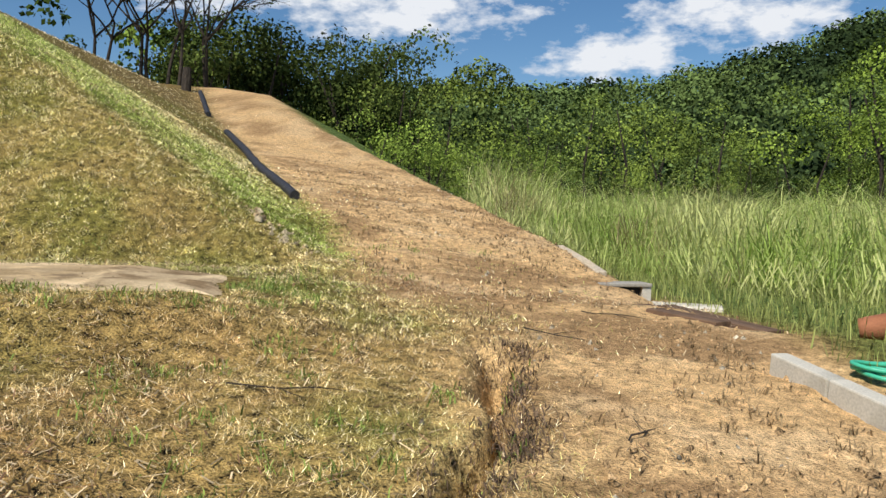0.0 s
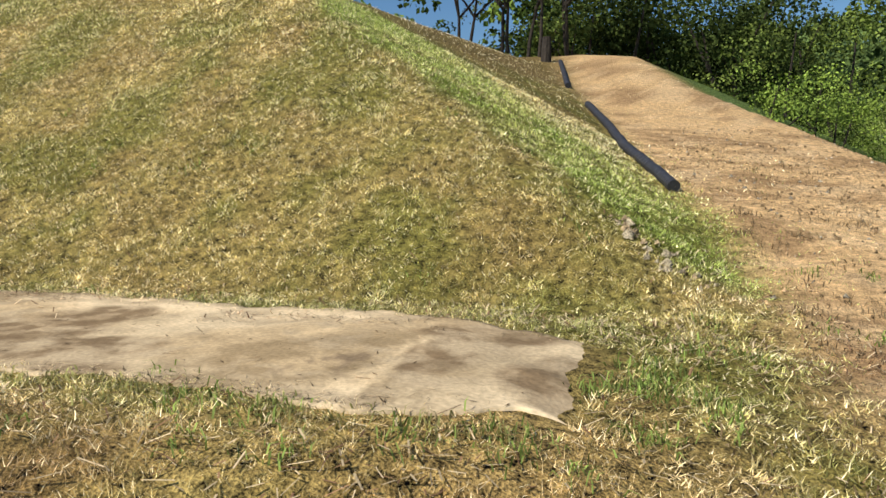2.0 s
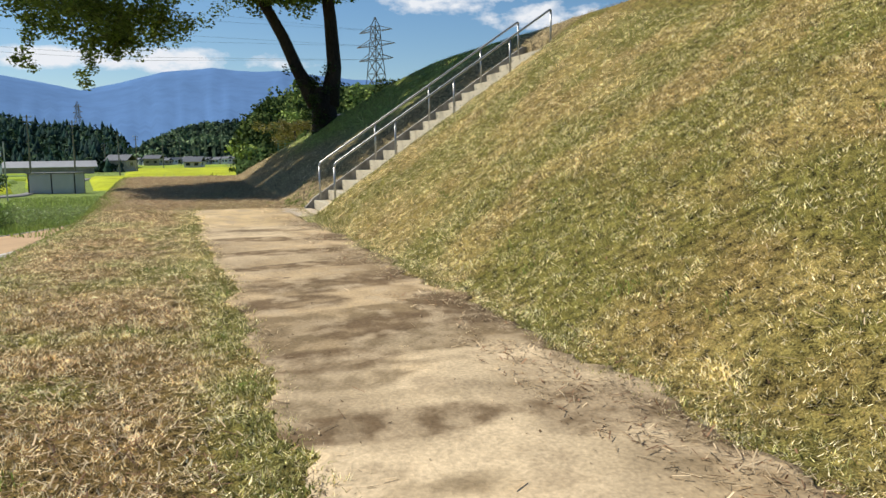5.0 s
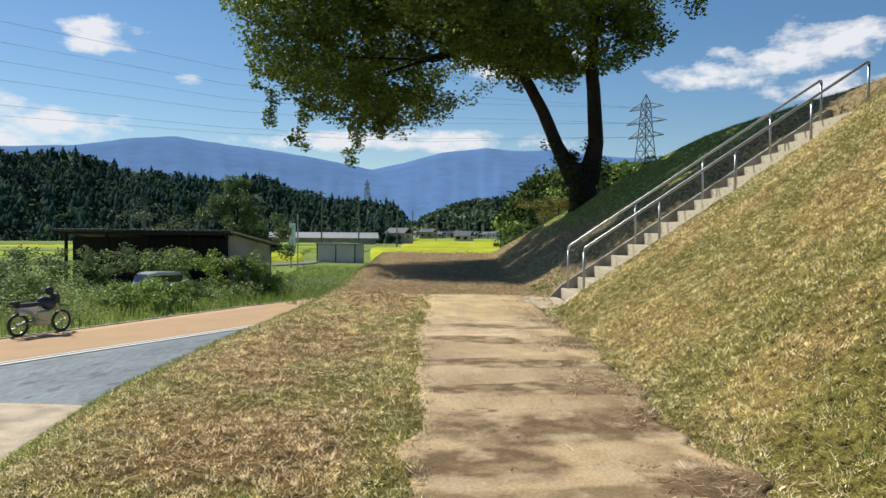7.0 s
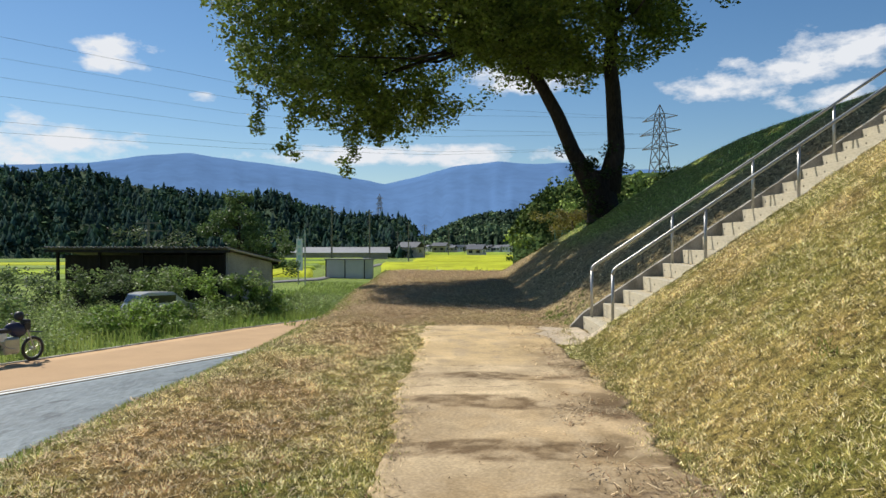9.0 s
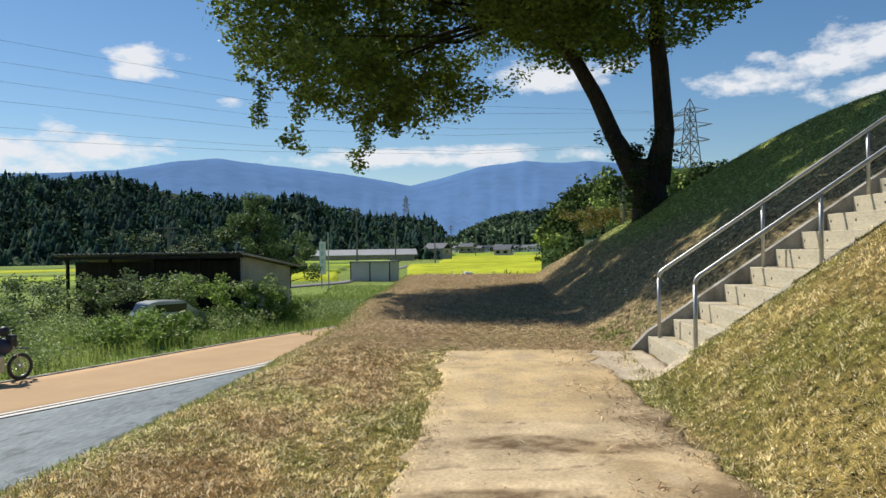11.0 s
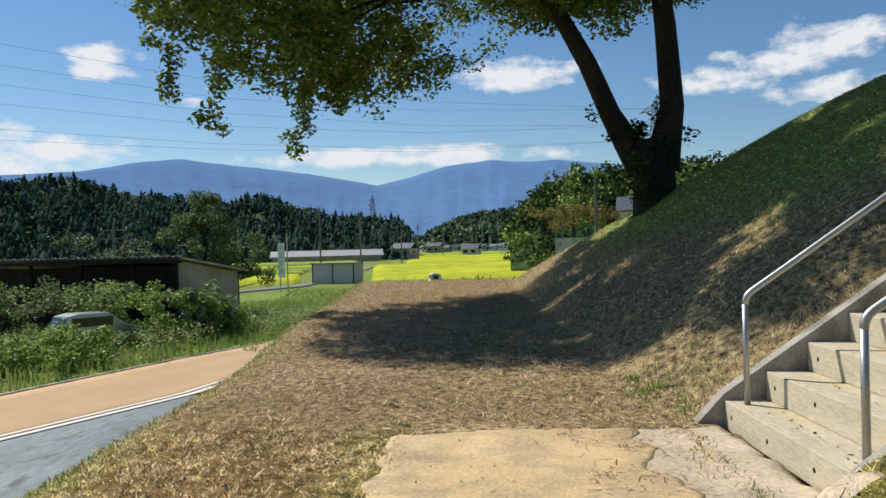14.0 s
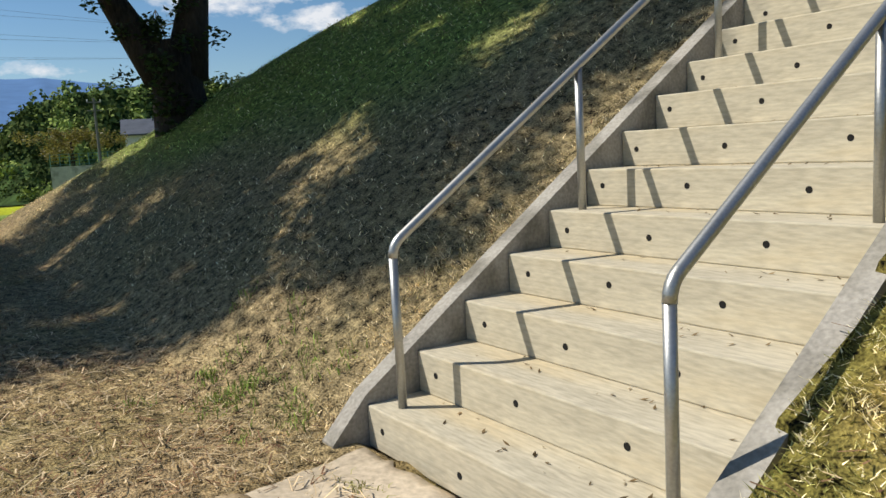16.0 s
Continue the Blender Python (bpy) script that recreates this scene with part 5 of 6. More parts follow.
def pole(az, dist, top, arm=1.6, label="grey concrete utility pole with cross-arm"):
    b = away(az, dist, 0)
    z = float(valley(b.x, b.y))
    t = tagged(empty("utility_pole", pose(b.x, b.y, z, 0, 0, 90 + az + 20)), label, "pole", group="poles in the valley")
    part("pole", tubed([(0, 0, -0.3), (0, 0, top - z)], [0.19, 0.12], 8), M_pole, t)
    for k in (0.4, 1.2):
        part("cross_arm", boxed(-arm / 2, -0.05, top - z - k - 0.06, arm / 2, 0.05, top - z - k + 0.06), M_pole, t)
    for x in (-0.45, 0.45):
        part("insulator", tubed([(x * arm, 0, top - z - 0.34), (x * arm, 0, top - z - 0.1)], 0.05, 6), M_white, t)
    return t


for az, d, top in ((-19.1, 150, 8.6), (-16.3, 175, 8.8), (-13.4, 215, 7.5), (-12.2, 260, 7.8), (-10.4, 330, 8.5), (-14.2, 290, 6.0), (-9.2, 420, 9.0)):
    pole(az, d, top)
pole(-31.9, 84, 3.7, 3.4, "grey utility pole with a wide cross-arm and transformer")
pole(0.2, 92, 8.0, 1.4)


def pylon(az, dist, top_el, name="pylon"):
    b = away(az, dist, 0)
    z0 = -4.0
    H = E9.z + dist * math.tan(radians(top_el)) - z0
    t = tagged(empty(name, pose(b.x, b.y, z0, 0, 0, 40)), "steel lattice electricity pylon with three pairs of arms", "pylon", group="pylons")
    wd = lambda k: (0.085 * (1 - k) ** 1.3 + 0.018) * H
    lv = [0, 0.16, 0.3, 0.43, 0.54, 0.64, 0.73, 0.8, 0.87, 0.94]
    r = 0.003 * H
    for sx, sy in ((-1, -1), (1, -1), (1, 1), (-1, 1)):
        part("leg", tubed([(sx * wd(k), sy * wd(k), k * H) for k in lv] + [(0, 0, H)], r, 5), M_pole, t)
    bm = bmesh.new()
    for a, b2 in zip(lv, lv[1:]):
        wa, wb = wd(a), wd(b2)
        ca, cb = [(-wa, -wa), (wa, -wa), (wa, wa), (-wa, wa)], [(-wb, -wb), (wb, -wb), (wb, wb), (-wb, wb)]
        for k in range(4):
            j = (k + 1) % 4
            tube(bm, [(*ca[k], a * H), (*cb[j], b2 * H)], r * 0.6, 4, False)
            tube(bm, [(*ca[j], a * H), (*cb[k], b2 * H)], r * 0.6, 4, False)
            tube(bm, [(*cb[k], b2 * H), (*cb[j], b2 * H)], r * 0.6, 4, False)
    part("lattice", bm, M_pole, t)
    for k, reach in ((0.73, 0.155), (0.82, 0.175), (0.91, 0.15)):
        for s in (-1, 1):
            bm = bmesh.new()
            for q in (-1, 1):
                tube(bm, [(s * wd(k), q * wd(k), k * H), (s * reach * H, 0, k * H)], r * 0.8, 4)
                tube(bm, [(s * wd(k), q * wd(k), (k + 0.035) * H), (s * reach * H, 0, k * H)], r * 0.7, 4)
            part("arm", bm, M_pole, t)
    return t


pylon(5.0, 205, 9.95)
pylon(-15.55, 900, 3.75)
wires_l = ((13.2, 11.5), (11.9, 10.4), (10.7, 9.4), (9.5, 8.5), (7.9, 7.3), (7.2, 6.9))
pz = (33.5, 33.5, 29.5, 29.5, 26, 26)
for (e0, e1), zt in zip(wires_l, pz):
    A, B, Cc = away(-40.9, 148.4, None, e0), away(-25.9, 152.8, None, e1), away(5.0, 205, zt)
    bm = tubed([A + (A - B) * 3.0 + Vector((0, 0, 6)), A + (A - B) * 1.2, A, B, B.lerp(Cc, 0.4) - Vector((0, 0, 1.5)), Cc], 0.028, 4)
    tagged(part("power_line", bm, M_wire), "thin dark overhead power line across the sky", "power line", group="overhead power lines")

# long low greenhouses and village houses
gh = away(-18.8, 272, 0)
green = tagged(empty("long_barn", pose(gh.x, gh.y, float(valley(gh.x, gh.y)), 0, 0, 90 + 18.8)), "long low barn with a pale grey roof beyond the fields", "barn")
part("wall", boxed(-18, -4, 0, 18, 4, 2.2), M_plaster, green)
bm = bmesh.new()
pr = [(-5, 2.0), (0, 3.9), (5, 2.0), (5, 2.2), (0, 4.1), (-5, 2.2)]
va, vb = [bm.verts.new((-19, y, z)) for y, z in pr], [bm.verts.new((19, y, z)) for y, z in pr]
for k in range(6):
    bm.faces.new((va[k], va[(k + 1) % 6], vb[(k + 1) % 6], vb[k]))
bm.faces.new(va)
bm.faces.new(vb[::-1])
part("roof", bm, material("pale_sheet_roof", (0.36, 0.36, 0.36), 0.6, vary=0.1, scale=0.3, bump=0), green)
M_rooft = material("dark_roof_tiles", (0.09, 0.1, 0.12), 0.6, vary=0.2, scale=1, bump=0.2)
M_wallw = material("pale_house_wall", (0.55, 0.52, 0.47), 0.9, vary=0.1, scale=0.5, bump=0.1)


def house(x, y, w, d, h, rz, wall, roof_m):
    z = float(valley(x, y))
    t = tagged(empty("house", pose(x, y, z, 0, 0, rz)), "two-storey house with a dark tiled gable roof in the valley", "house", group="village houses")
    part("wall", boxed(-w / 2, -d / 2, -0.2, w / 2, d / 2, h), wall, t)
    bm = bmesh.new()
    pr = [(-d / 2 - 0.6, h - 0.2), (0, h + d * 0.27), (d / 2 + 0.6, h - 0.2), (d / 2 + 0.6, h), (0, h + d * 0.27 + 0.22), (-d / 2 - 0.6, h)]
    va, vb = [bm.verts.new((-w / 2 - 0.5, q, r)) for q, r in pr], [bm.verts.new((w / 2 + 0.5, q, r)) for q, r in pr]
    for k in range(6):
        bm.faces.new((va[k], va[(k + 1) % 6], vb[(k + 1) % 6], vb[k]))
    bm.faces.new(va)
    bm.faces.new(vb[::-1])
    part("roof", bm, roof_m, t)
    for sx in (-0.25, 0.25):
        for sd in (-1, 1):
            wd = part("window", boxed(w * sx - 0.9, sd * d / 2 - 0.04, h * 0.45, w * sx + 0.9, sd * d / 2 + 0.04, h * 0.45 + 1.2), M_glass, t)
    for sd in (-1, 1):
        part("window", boxed(sd * w / 2 - 0.04, -1.0, h * 0.5, sd * w / 2 + 0.04, 1.0, h * 0.5 + 1.2), M_glass, t)
    return t


r_ = random.Random(5)
for az, d, w, h in ((-13.2, 300, 8, 4.0), (-11.0, 470, 9, 4.5), (-8.3, 345, 7, 3.0)):
    p = away(az, d, 0)
    house(p.x, p.y, w, 7, h, 70 + r_.uniform(-20, 20), M_plaster if az < -10 else M_wallw, M_rooft)
for k in range(40):
    p = away(r_.uniform(-13.2, -3.5), r_.uniform(540, 680), 0)
    house(p.x, p.y, r_.uniform(5.5, 8), r_.uniform(5, 6.5), r_.uniform(2.6, 4.0), r_.uniform(0, 180), r_.choice((M_wallw, M_white, M_plaster)), M_rooft)

# pine behind the hut, yellowing tree and wall by the grove
pn = tagged(empty("pine_tree", pose(-62.5, -22.4, -3.3)), "spreading green pine tree behind the hut", "tree")
part("trunk", tubed([(0, 0, -0.3), (0.2, 0, 3), (0, 0.2, 5.5), (0.1, 0, 8.0)], [0.24, 0.18, 0.1, 0.03], 8), M_bark, pn, shade=True)
C, R = [], []
bm = bmesh.new()
for k in range(70):
    z = 8.2 * (1 - rng.random() ** 0.8 * 0.8)
    reach = (8.9 - z) * 0.85 * rng.uniform(0.35, 1.0)
    a = rng.random() * 6.2832
    c = (reach * math.cos(a), reach * math.sin(a), z + 0.1 * reach)
    C.append(c)
    R.append(rng.uniform(0.45, 0.8))
    tube(bm, [(0, 0, z - 0.4), c], [0.05, 0.015], 5)
part("branches", bm, M_bark, pn)
leaves("crown", C, R, 190, 0.2, (0.1, 0.155, 0.05), M_leaf, pn, 1.0)
yt = away(-1.2, 112, 0)
ytree = tagged(empty("yellowing_tree", pose(yt.x, yt.y, 0.5)), "broad tree with yellowing leaves above a retaining wall", "tree")
part("trunk", tubed([(0, 0, -3.5), (0, 0, 2.0), (0.3, 0, 4)], [0.3, 0.25, 0.1], 8), M_bark, ytree, shade=True)
Cy = np.c_[rng.normal(0, 2.2, 40), rng.normal(0, 2.6, 40), rng.uniform(2.2, 5.2, 40)]
leaves("crown", Cy, rng.uniform(0.7, 1.1, 40), 110, 0.3, (0.2, 0.17, 0.04), M_leaf, ytree)
wl_ = away(0.2, 104, 0)
rwall = tagged(empty("retaining_wall", pose(wl_.x, wl_.y, -3.6, 0, 0, 80)), "grey concrete retaining wall with a green mesh fence on top", "wall")
part("wall", boxed(-5, -0.3, -0.5, 9, 0.3, 5.2), M_concrete, rwall)
M_mesh = material("green_fence", (0.1, 0.22, 0.18), 0.6, vary=0.1, bump=0)
for k in range(15):
    part("fence_post", tubed([(-5 + k, 0, 5.2), (-5 + k, 0, 6.6)], 0.05, 5), M_mesh, rwall)
for z in (5.4, 5.8, 6.2, 6.55):
    part("fence_rail", tubed([(-5, 0, z), (9, 0, z)], 0.03, 4), M_mesh, rwall)
wb = away(4.2, 120, 0)
house(wb.x, wb.y, 9, 7, 9.0, 85, M_white, M_rooft)

# ---- beside the earth ramp ----
def lie(x, y, up=0.0):
    return Vector((x, y, float(ground_z(x, y)) + up))


def corrugated(line, r):
    pts, rad = [], []
    for (x0, y0), (x1, y1) in zip(line, line[1:]):
        L = math.hypot(x1 - x0, y1 - y0)
        n = max(2, int(L / 0.035))
        for k in range(n):
            q = k / n
            pts.append(lie(x0 + (x1 - x0) * q, y0 + (y1 - y0) * q, r * 0.9))
            rad.append(r * (1.0 if len(pts) % 2 else 0.86))
    return tubed(pts, rad, 12)


for line in ([(-2.05, 10.3), (-2.5, 11.3), (-3.12, 12.6), (-3.7, 14.1), (-4.3, 15.6), (-4.95, 17.1)], [(-6.2, 19.75), (-7.15, 22.4), (-8.15, 25.1)]):
    tagged(part("drain_pipe", corrugated(line, 0.068), M_black, None, shade=False), "black corrugated plastic drain pipe lying beside the earth ramp", "drain pipe", group="drain pipes on the ramp")
p = lie(-8.65, 25.2)
stump = tagged(empty("wooden_stake", pose(*p)), "short dark weathered wooden stake above the ramp", "stake")
part("stake", tubed([(0, 0, -0.2), (0.02, 0, 0.35), (0.03, 0.02, 0.75)], [0.17, 0.16, 0.13], 9), M_bark, stump)

for line in ([(2.62, 1.0), (2.42, 2.6), (2.28, 3.7), (2.08, 4.75)], [(1.72, 8.4), (1.62, 9.2), (1.5, 10.2)]):
    u = tagged(empty("concrete_channel_edge"), "pale concrete edge block of a buried drain channel", "kerb", group="drain channel edges")
    for (xa, ya), (xb, yb) in zip(line, line[1:]):
        L = math.hypot(xb - xa, yb - ya)
        n = max(1, round(L / 0.6))
        for k in range(n):
            q = (k + 0.5) / n
            pz_ = Vector((xa + (xb - xa) * q, ya + (yb - ya) * q, float(height(xa, ya, False)) * (1 - q) + float(height(xb, yb, False)) * q))
            o = part("block", boxed(-0.06, -L / n / 2 + 0.004, -0.3, 0.06, L / n / 2 - 0.004, 0.13 if xa > 2 else 0.05, 0.012), M_concrete if xa > 2 else M_pad, u)
            o.matrix_world = pose(pz_.x, pz_.y, pz_.z, math.degrees(math.atan2(float(height(xb, yb, False) - height(xa, ya, False)), L)), 0, math.degrees(math.atan2(yb - ya, xb - xa)) - 90)
M_wood = material("weathered_brown_plank", (0.13, 0.08, 0.05), 0.95, vary=0.35, scale=2, fine=20, bump=0.7, stretch=(0.4, 3, 3))
lid_p = lie(1.86, 8.05)
lid = tagged(empty("channel_lid", pose(lid_p.x, lid_p.y, lid_p.z - 0.05, 0, 0, 10)), "grey concrete lid over the open drain hole", "drain lid")
part("lid", boxed(-0.28, -0.1, 0.06, 0.3, 0.2, 0.1, 0.01), M_curb, lid)
part("side_block", boxed(-0.28, -0.08, -0.1, -0.2, 0.18, 0.06, 0.01), M_concrete, lid)
part("side_block", boxed(0.2, -0.08, -0.1, 0.3, 0.18, 0.06, 0.01), M_concrete, lid)
# solid black block in place of the shaded drain opening
part("hole", boxed(-0.19, -0.04, -0.1, 0.19, 0.16, 0.055), M_dark, lid, "black block for the shade in the drain opening")
sl_p = lie(2.4, 7.75)
sl = tagged(empty("white_slab", pose(sl_p.x, sl_p.y, sl_p.z, 0, 0, -18)), "broken white mortar slab lying on the earth", "slab")
part("slab", boxed(-0.42, -0.2, -0.04, 0.4, 0.2, 0.015, 0.012), material("white_mortar", (0.62, 0.57, 0.47), 0.95, vary=0.2, scale=3, bump=0.8, dist=0.02), sl)
for x, y, rz, L in ((2.12, 6.75, -62, 1.15), (2.34, 6.6, -66, 1.3), (2.0, 6.3, -55, 0.7)):
    pp = lie(x, y)
    o = tagged(empty("old_plank", pose(pp.x, pp.y, pp.z, 0, 3, rz)), "split dark brown rotting plank on the earth", "plank", group="rotting planks")
    part("board", boxed(-L / 2, -0.1, -0.01, L / 2, 0.1, 0.035, 0.006), M_wood, o)
M_hose = material("green_hose", (0.06, 0.42, 0.26), 0.4, vary=0.05, bump=0)
hp = lie(2.75, 4.62)
hose = tagged(empty("garden_hose", pose(hp.x, hp.y, hp.z)), "coiled bright green garden hose on the ground", "hose")
bm = bmesh.new()
pts = []
for k in range(150):
    a = k * 0.2
    r = 0.22 + 0.035 * math.sin(k * 0.37)
    pts.append((r * math.cos(a), r * math.sin(a) * 0.8, 0.02 + 0.0004 * k + 0.012 * math.sin(a * 2.3)))
tube(bm, pts, 0.014, 7)
part("coil", bm, M_hose, hose, shade=True)
pp = lie(3.35, 5.75)
pot = tagged(empty("terracotta_pot", pose(pp.x, pp.y, pp.z + 0.1, 80, 0, 60)), "reddish brown terracotta pot lying on its side", "pot")
bm = tubed([(0, 0, -0.2), (0, 0, -0.15), (0, 0, 0.14), (0, 0, 0.15), (0, 0, 0.22)], [0.08, 0.09, 0.12, 0.135, 0.135], 18)
part("pot", bm, material("terracotta", (0.3, 0.12, 0.06), 0.8, vary=0.15, bump=0.2), pot, shade=True)

# weeds, straw and stones on the earth
sx, sy = scatter(260000, -36, 2.6, -3, 11, lambda x, y: (0.2 * (bare(x, y) < 0.3) + 0.012 + 0.55 * (y < toe(x) - 2.6) * (x < -1) * smooth(0.4, 0.6, fbm(x, y, 0.9)) + 0.8 * (np.abs(y - toe(x) + 0.75) < 0.4) * (x > -19) + 0.05 * (bare(x, y) > 0.2) * smooth(0.45, 0.62, fbm(x, y, 0.5)) + 0.9 * (x < -19.4) * (y < toe(x))) * ~on_stairs(x, y) * (y > crest(x) - 0.3) * ~(on_path(x, y) & (rng.random(len(x)) < 0.985 - 0.5 * (y > toe(x) - 0.95) * (fbm(x, y, 0.6) > 0.5))))
n = len(sx)
a = rng.random(n) * 6.2832
L = rng.uniform(0.02, 0.1, n) * np.where(bare(sx, sy) > 0.3, 0.6, 1)
d = np.c_[np.cos(a) * L, np.sin(a) * L, rng.uniform(-0.01, 0.03, n)]
sd = np.c_[-np.sin(a), np.cos(a), 0 * a] * rng.uniform(0.0018, 0.0045, n)[:, None]
P = np.c_[sx, sy, ground_z(sx, sy) + 0.012 + 0.02 * rng.random(n)]
V = np.stack([P - sd, P + sd, P + d + sd, P + d - sd], 1).reshape(-1, 3)
red = (rng.random(n) < 0.4)[:, None]
C = np.where(red, np.array((0.28, 0.16, 0.09)), np.array((0.7, 0.55, 0.34))) * rng.uniform(0.55, 1.25, (n, 1))
tagged(build("straw", V, np.arange(4 * n).reshape(n, 4), M_blade, np.repeat(C, 4, 0)), "scattered cut straw and dry stalks on the ground", "straw", kind="stuff")


def sprigs(name, x, y, h0, h1, colour, label, per=14, spread=0.05):
    x, y = np.repeat(x, per) + rng.normal(0, spread, len(x) * per), np.repeat(y, per) + rng.normal(0, spread, len(y) * per)
    n = len(x)
    blades(name, np.c_[x, y, ground_z(x, y) - 0.006], rng.uniform(h0, h1, n), rng.uniform(0.005, 0.01, n), rng.uniform(0.02, 0.1, n), np.asarray(colour) * rng.uniform(0.6, 1.3, (n, 1)), M_blade, label, "weeds", True)


wx1, wy1 = scatter(620, -1.5, 2.0, 2, 13, lambda x, y: (x < ramp_edge(y)) * smooth(0.35, 0.6, fbm(x, y, 1.2)) * 1.0)
sprigs("dry_weeds", wx1, wy1, 0.01, 0.08, (0.3, 0.215, 0.115), "withered brown weed tufts on the earth")
# dark tufts added along the rut so that it reads darker
ry2 = rng.uniform(1.9, 5.0, 130)
rx2 = 0.2 + 0.1 * np.sin(ry2 * 1.9) - 0.05 * np.sin(ry2 * 5.1) + rng.normal(0.1, 0.08, 130)
sprigs("rut_weeds", rx2, ry2, 0.015, 0.075, (0.19, 0.13, 0.085), "dark weed tufts along the washed-out rut, added to darken it", 16, 0.05)
wx2, wy2 = scatter(90, -14, 0.6, 1.0, 9, lambda x, y: 1.0 * ~on_path(x, y))
wx2, wy2 = np.r_[wx2, rng.normal(-21.3, 0.4, 26), rng.uniform(-3.5, 0.0, 70), rng.normal(-1.2, 0.2, 26)], np.r_[wy2, rng.normal(3.55, 0.22, 26), rng.uniform(1.4, 4.7, 70), rng.normal(5.6, 0.4, 26)]
sprigs("green_tufts", wx2, wy2, 0.03, 0.09, (0.26, 0.34, 0.08), "small fresh green grass tufts in the turf", 22, 0.06)
ex = rng.uniform(-20, -1.5, 1500)
ey = np.where(rng.random(1500) < 0.5, np.interp(ex, [-20, -18.4, -13.6, -11.6, -7.5, -5.5, -3.8, -2.4, -1.3], [1.6, 1.75, 2.6, 3.0, 3.65, 4.02, 4.3, 4.48, 4.7]) - 0.06, np.interp(ex, [-20.2, -17, -14.6, -11.3, -9, -7, -5.5, -3.5, -2.4, -1.6], [3.6, 4.0, 4.35, 4.85, 5.4, 5.75, 6.0, 6.3, 6.3, 6.15]) + 0.08) + rng.normal(0, 0.06, 1500)
ok = ~on_path(ex, ey) & ~on_stairs(ex, ey)
sprigs("edge_grass", ex[ok][::2], ey[ok][::2], 0.02, 0.07, (0.36, 0.34, 0.12), "longer grass fringing the footpath", 12, 0.05)
bx = rng.uniform(-37, -9, 1500)
by = crest(bx) + rng.normal(-0.45, 0.3, 1500)
sprigs("bank_grass", bx, by, 0.03, 0.1, (0.32, 0.37, 0.1), "taller green grass along the top of the bank", 14, 0.1)

# clods and stones on the bare earth
cx, cy = scatter(22000, -3, 2.6, 1.5, 16, lambda x, y: bare(x, y) * (x < ramp_edge(y) + 0.2) * (0.3 + 0.7 * smooth(0.4, 0.6, fbm(x, y, 0.7))))
n = len(cx)
r = 0.004 + 0.026 * rng.random(n) ** 5
T = np.array(((1, 0, -0.3), (-0.5, 0.87, -0.3), (-0.5, -0.87, -0.3), (0.1, 0.1, 0.9), (0.6, 0.6, 0.3)))
V = np.c_[cx, cy, ground_z(cx, cy) + 0.2 * r][:, None] + (T[None] + rng.normal(0, 0.25, (n, 5, 3))) * r[:, None, None]
F = np.array(((0, 1, 4), (0, 4, 3), (4, 1, 3), (1, 2, 3), (2, 0, 3)))[None] + 5 * np.arange(n)[:, None, None]
C = np.where(rng.random((n, 1)) < 0.1, np.array((0.5, 0.42, 0.3)), np.array((0.5, 0.33, 0.17))) * rng.uniform(0.6, 1.2, (n, 1))
tagged(build("clods", V.reshape(-1, 3), F.reshape(-1, 3), M_ground, np.repeat(C, 5, 0)), "small clods and pale stones on the earth ramp", "stones", kind="stuff")

# pale stones and exposed roots at the foot of the mound's corner
n = 46
q = rng.random(n)
kx, ky = -2.05 + 0.75 * q + rng.normal(0, 0.07, n), 7.95 - 0.55 * q + rng.normal(0, 0.09, n)
r = rng.uniform(0.015, 0.055, n) * (1.15 - 0.6 * q)
V = np.c_[kx, ky, ground_z(kx, ky) + 0.25 * r][:, None] + (T[None] + rng.normal(0, 0.25, (n, 5, 3))) * r[:, None, None]
F = np.array(((0, 1, 4), (0, 4, 3), (4, 1, 3), (1, 2, 3), (2, 0, 3)))[None] + 5 * np.arange(n)[:, None, None]
C = np.where(rng.random((n, 1)) < 0.6, np.array((0.52, 0.43, 0.28)), np.array((0.42, 0.31, 0.18))) * rng.uniform(0.75, 1.1, (n, 1))
tagged(build("rubble", V.reshape(-1, 3), F.reshape(-1, 3), M_ground, np.repeat(C, 5, 0)), "pale broken stones exposed at the corner of the mound", "stones", kind="stuff")

# dead twigs on the ground at the start
for k, (x, y, a, L) in enumerate(((-0.75, 3.6, 8, 0.55), (0.75, 5.2, -30, 0.5), (1.35, 6.1, -12, 0.55), (0.9, 3.4, 50, 0.3))):
    u = Vector((math.cos(radians(a)), math.sin(radians(a)), 0))
    pts = [lie(x + u.x * L * (q - 0.5) + 0.02 * math.sin(9 * q + k), y + u.y * L * (q - 0.5) + 0.02 * math.cos(7 * q + k), 0.02) for q in (0, 0.25, 0.5, 0.75, 1)]
    tw = tubed(pts, [0.005, 0.0045, 0.004, 0.0035, 0.002], 6)
    side = Vector((-u.y, u.x, 0.15)) * (0.12 if k % 2 else -0.12)
    tube(tw, [pts[2], pts[2] + side * 0.5 + u * 0.05, pts[2] + side + u * 0.12], [0.003, 0.0025, 0.0015], 5)
    tagged(part("twig", tw, M_bark, None, shade=True), "thin dead brown twig lying on the ground", "twig", group="dead twigs")

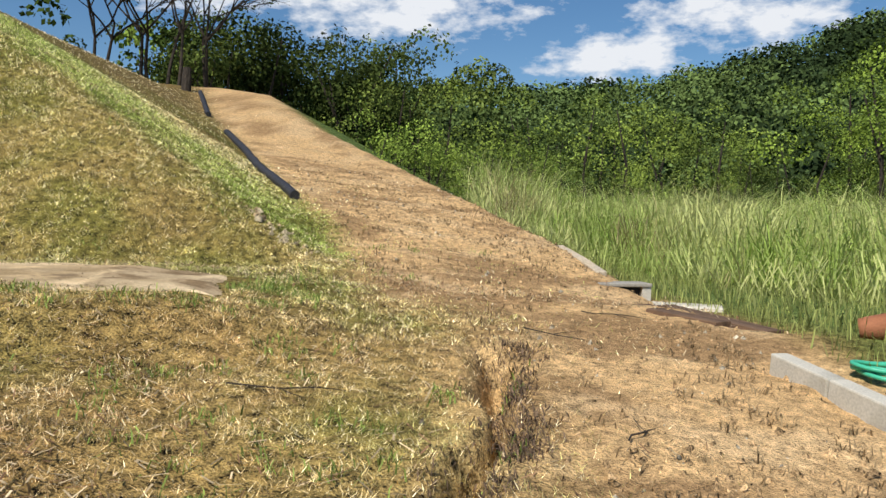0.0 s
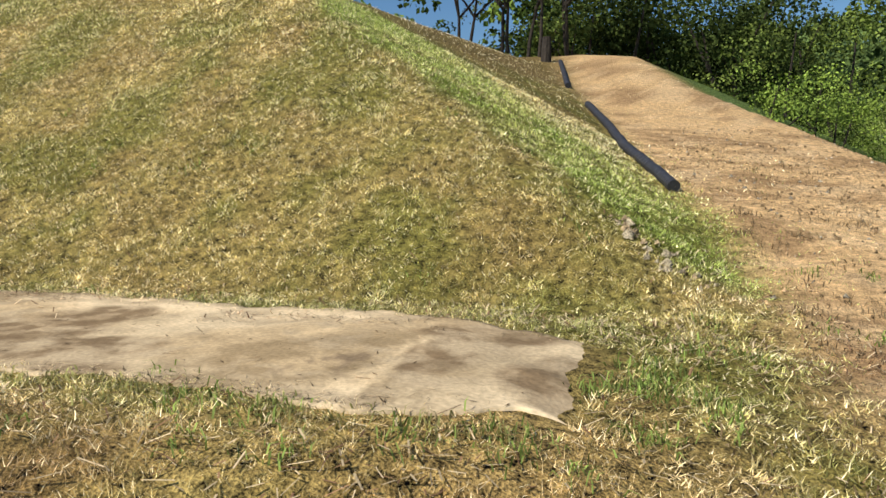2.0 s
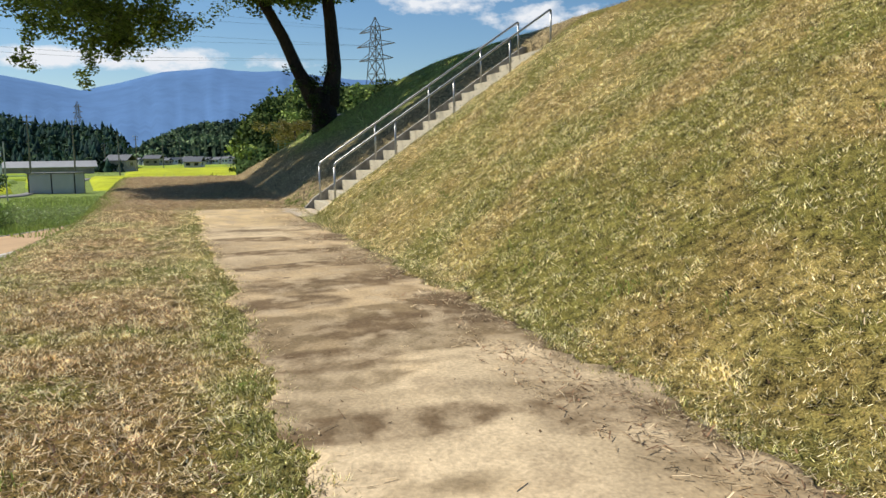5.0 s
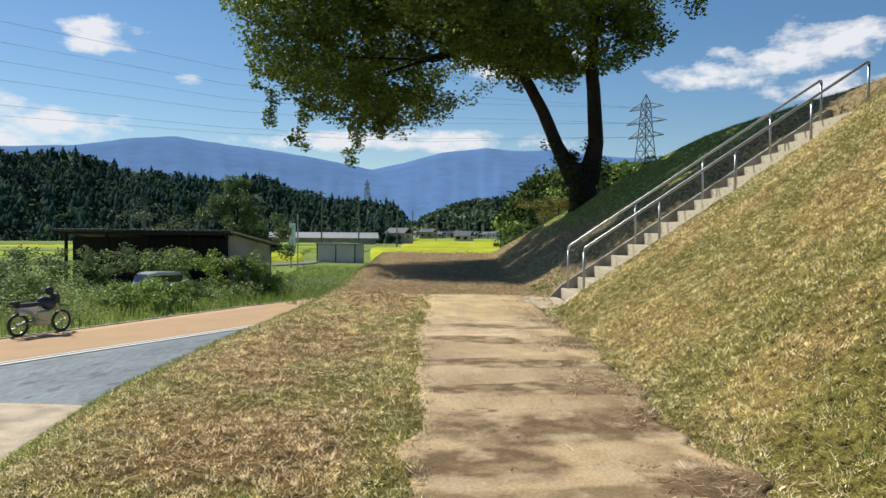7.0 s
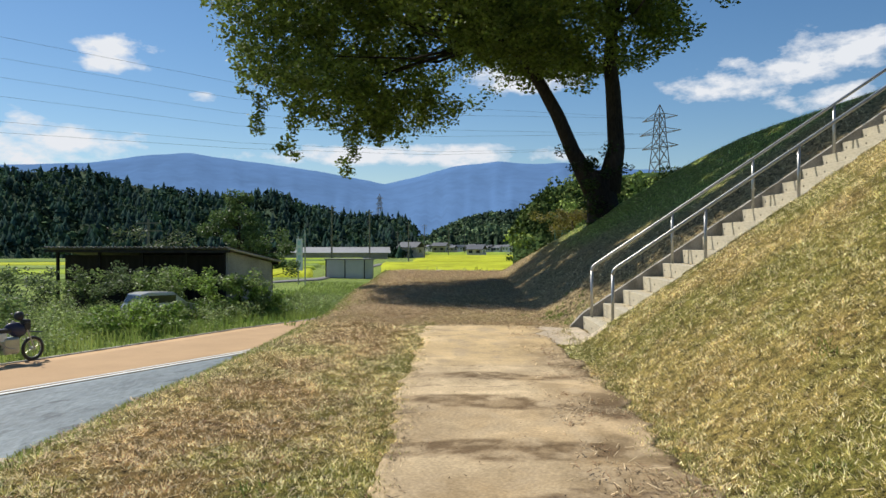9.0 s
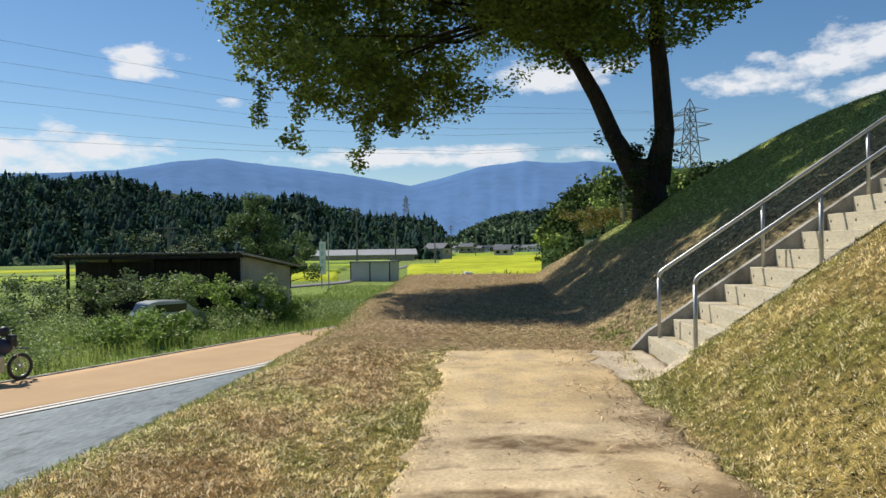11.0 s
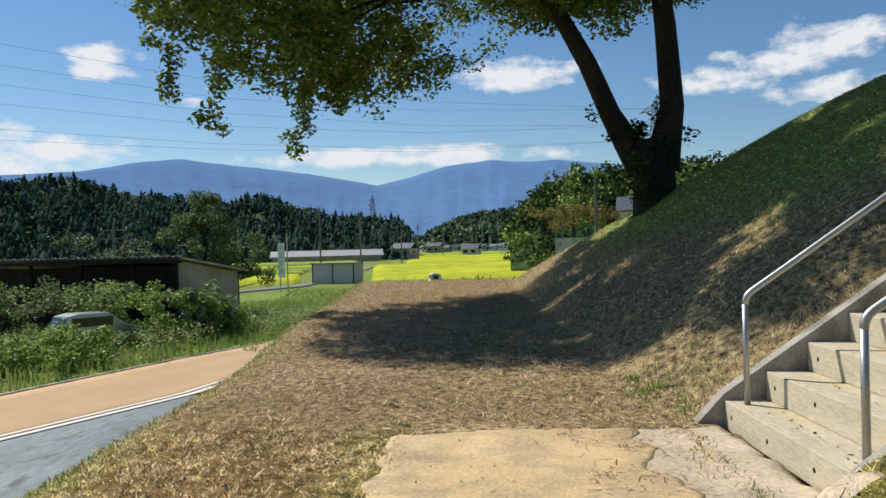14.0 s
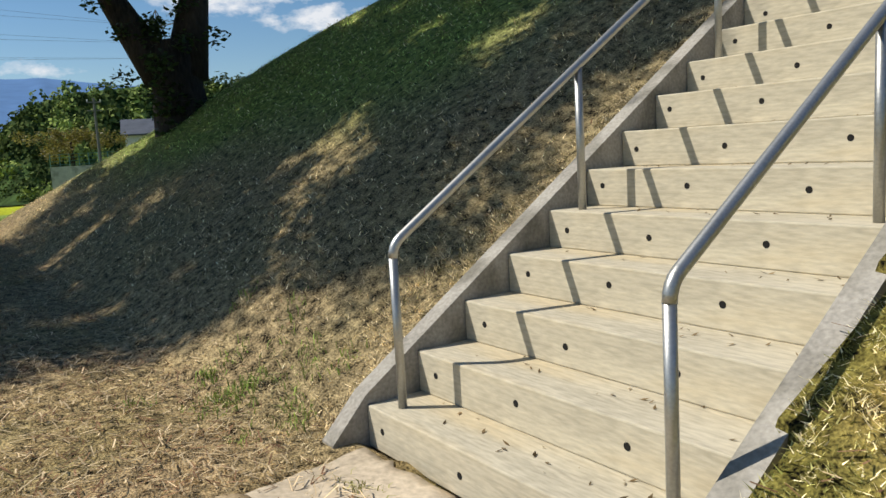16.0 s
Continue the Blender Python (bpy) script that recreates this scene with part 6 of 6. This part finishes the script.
# dead leaves and crumbs on the footpath
lx, ly = scatter(1100, -20, -1.5, 1.5, 6.5, lambda x, y: on_path(x, y) * 1.0)
n = len(lx)
a = rng.random(n) * 6.2832
L = rng.uniform(0.004, 0.018, n)
P = np.c_[lx, ly, ground_z(lx, ly) + 0.017]
u = np.c_[np.cos(a), np.sin(a), 0.3 * rng.random(n)] * L[:, None]
v = np.c_[-np.sin(a), np.cos(a), 0 * a] * (0.35 * L)[:, None]
V = np.stack([P - u, P + v, P + u + np.array((0, 0, 0.004)), P - v], 1).reshape(-1, 3)
tagged(build("dead_leaves", V, np.arange(4 * n).reshape(n, 4), M_blade, np.repeat(np.array((0.12, 0.08, 0.045)) * rng.uniform(0.5, 1.6, (n, 1)), 4, 0)), "small dry brown leaves scattered on the footpath", "leaves", kind="stuff")

# straw litter swept to the edges of the footpath
ex = rng.uniform(-17, -1.6, 12000)
side_ = rng.random(12000) < 0.7
ey = np.where(side_, np.interp(ex, [-20, -17, -14.6, -11.3, -9, -7, -5.5, -3.5, -2.4, -1.6], [3.6, 4.0, 4.35, 4.85, 5.4, 5.75, 6.0, 6.3, 6.3, 6.15]) - np.abs(rng.normal(-0.05, 0.22, 12000)),
              np.interp(ex, [-20, -18.4, -13.6, -11.6, -7.5, -5.5, -3.8, -2.4, -1.3], [1.6, 1.75, 2.6, 3.0, 3.65, 4.02, 4.3, 4.48, 4.7]) + np.abs(rng.normal(0, 0.1, 12000)))
ok = rng.random(12000) < smooth(0.4, 0.58, fbm(ex, ey, 0.6, 3))
ex, ey = ex[ok], ey[ok]
n = len(ex)
blades("straw_litter", np.c_[ex, ey, ground_z(ex, ey) + 0.018], rng.uniform(0.002, 0.014, n), rng.uniform(0.004, 0.009, n), rng.uniform(0.02, 0.08, n), np.where(rng.random((n, 1)) < 0.55, np.array((0.56, 0.44, 0.27)), np.array((0.12, 0.085, 0.05))) * rng.uniform(0.6, 1.2, (n, 1)), M_blade, "dry cut straw and crumbs along the edges of the footpath", "straw")

# a few curled dead leaves and crumbs lying on the treads
n = 150
k_ = rng.integers(0, 9, n)
su, sv = WIDE * rng.random(n) ** 0.6 * 0.97 + 0.02, TREAD * (k_ + rng.uniform(0.3, 0.97, n))
P = np.array([(STAIR @ Vector((float(p), float(q), RISE * (int(k) + 1) + 0.004)))[:] for p, q, k in zip(su, sv, k_)])
a = rng.random(n) * 6.2832
L = rng.uniform(0.006, 0.026, n)
u = np.c_[np.cos(a), np.sin(a), 0.15 * rng.random(n)] * L[:, None]
v = np.c_[-np.sin(a), np.cos(a), 0.3 + 0 * a] * (0.35 * L)[:, None]
V = np.stack([P - u, P + v, P + u + np.array((0, 0, 0.006)), P - v * np.array((1, 1, 0))], 1).reshape(-1, 3)
tagged(build("step_leaves", V, np.arange(4 * n).reshape(n, 4), M_blade, np.repeat(np.array((0.2, 0.14, 0.07)) * rng.uniform(0.5, 1.4, (n, 1)), 4, 0)), "curled dry brown leaves lying on the concrete steps", "leaves", kind="stuff")
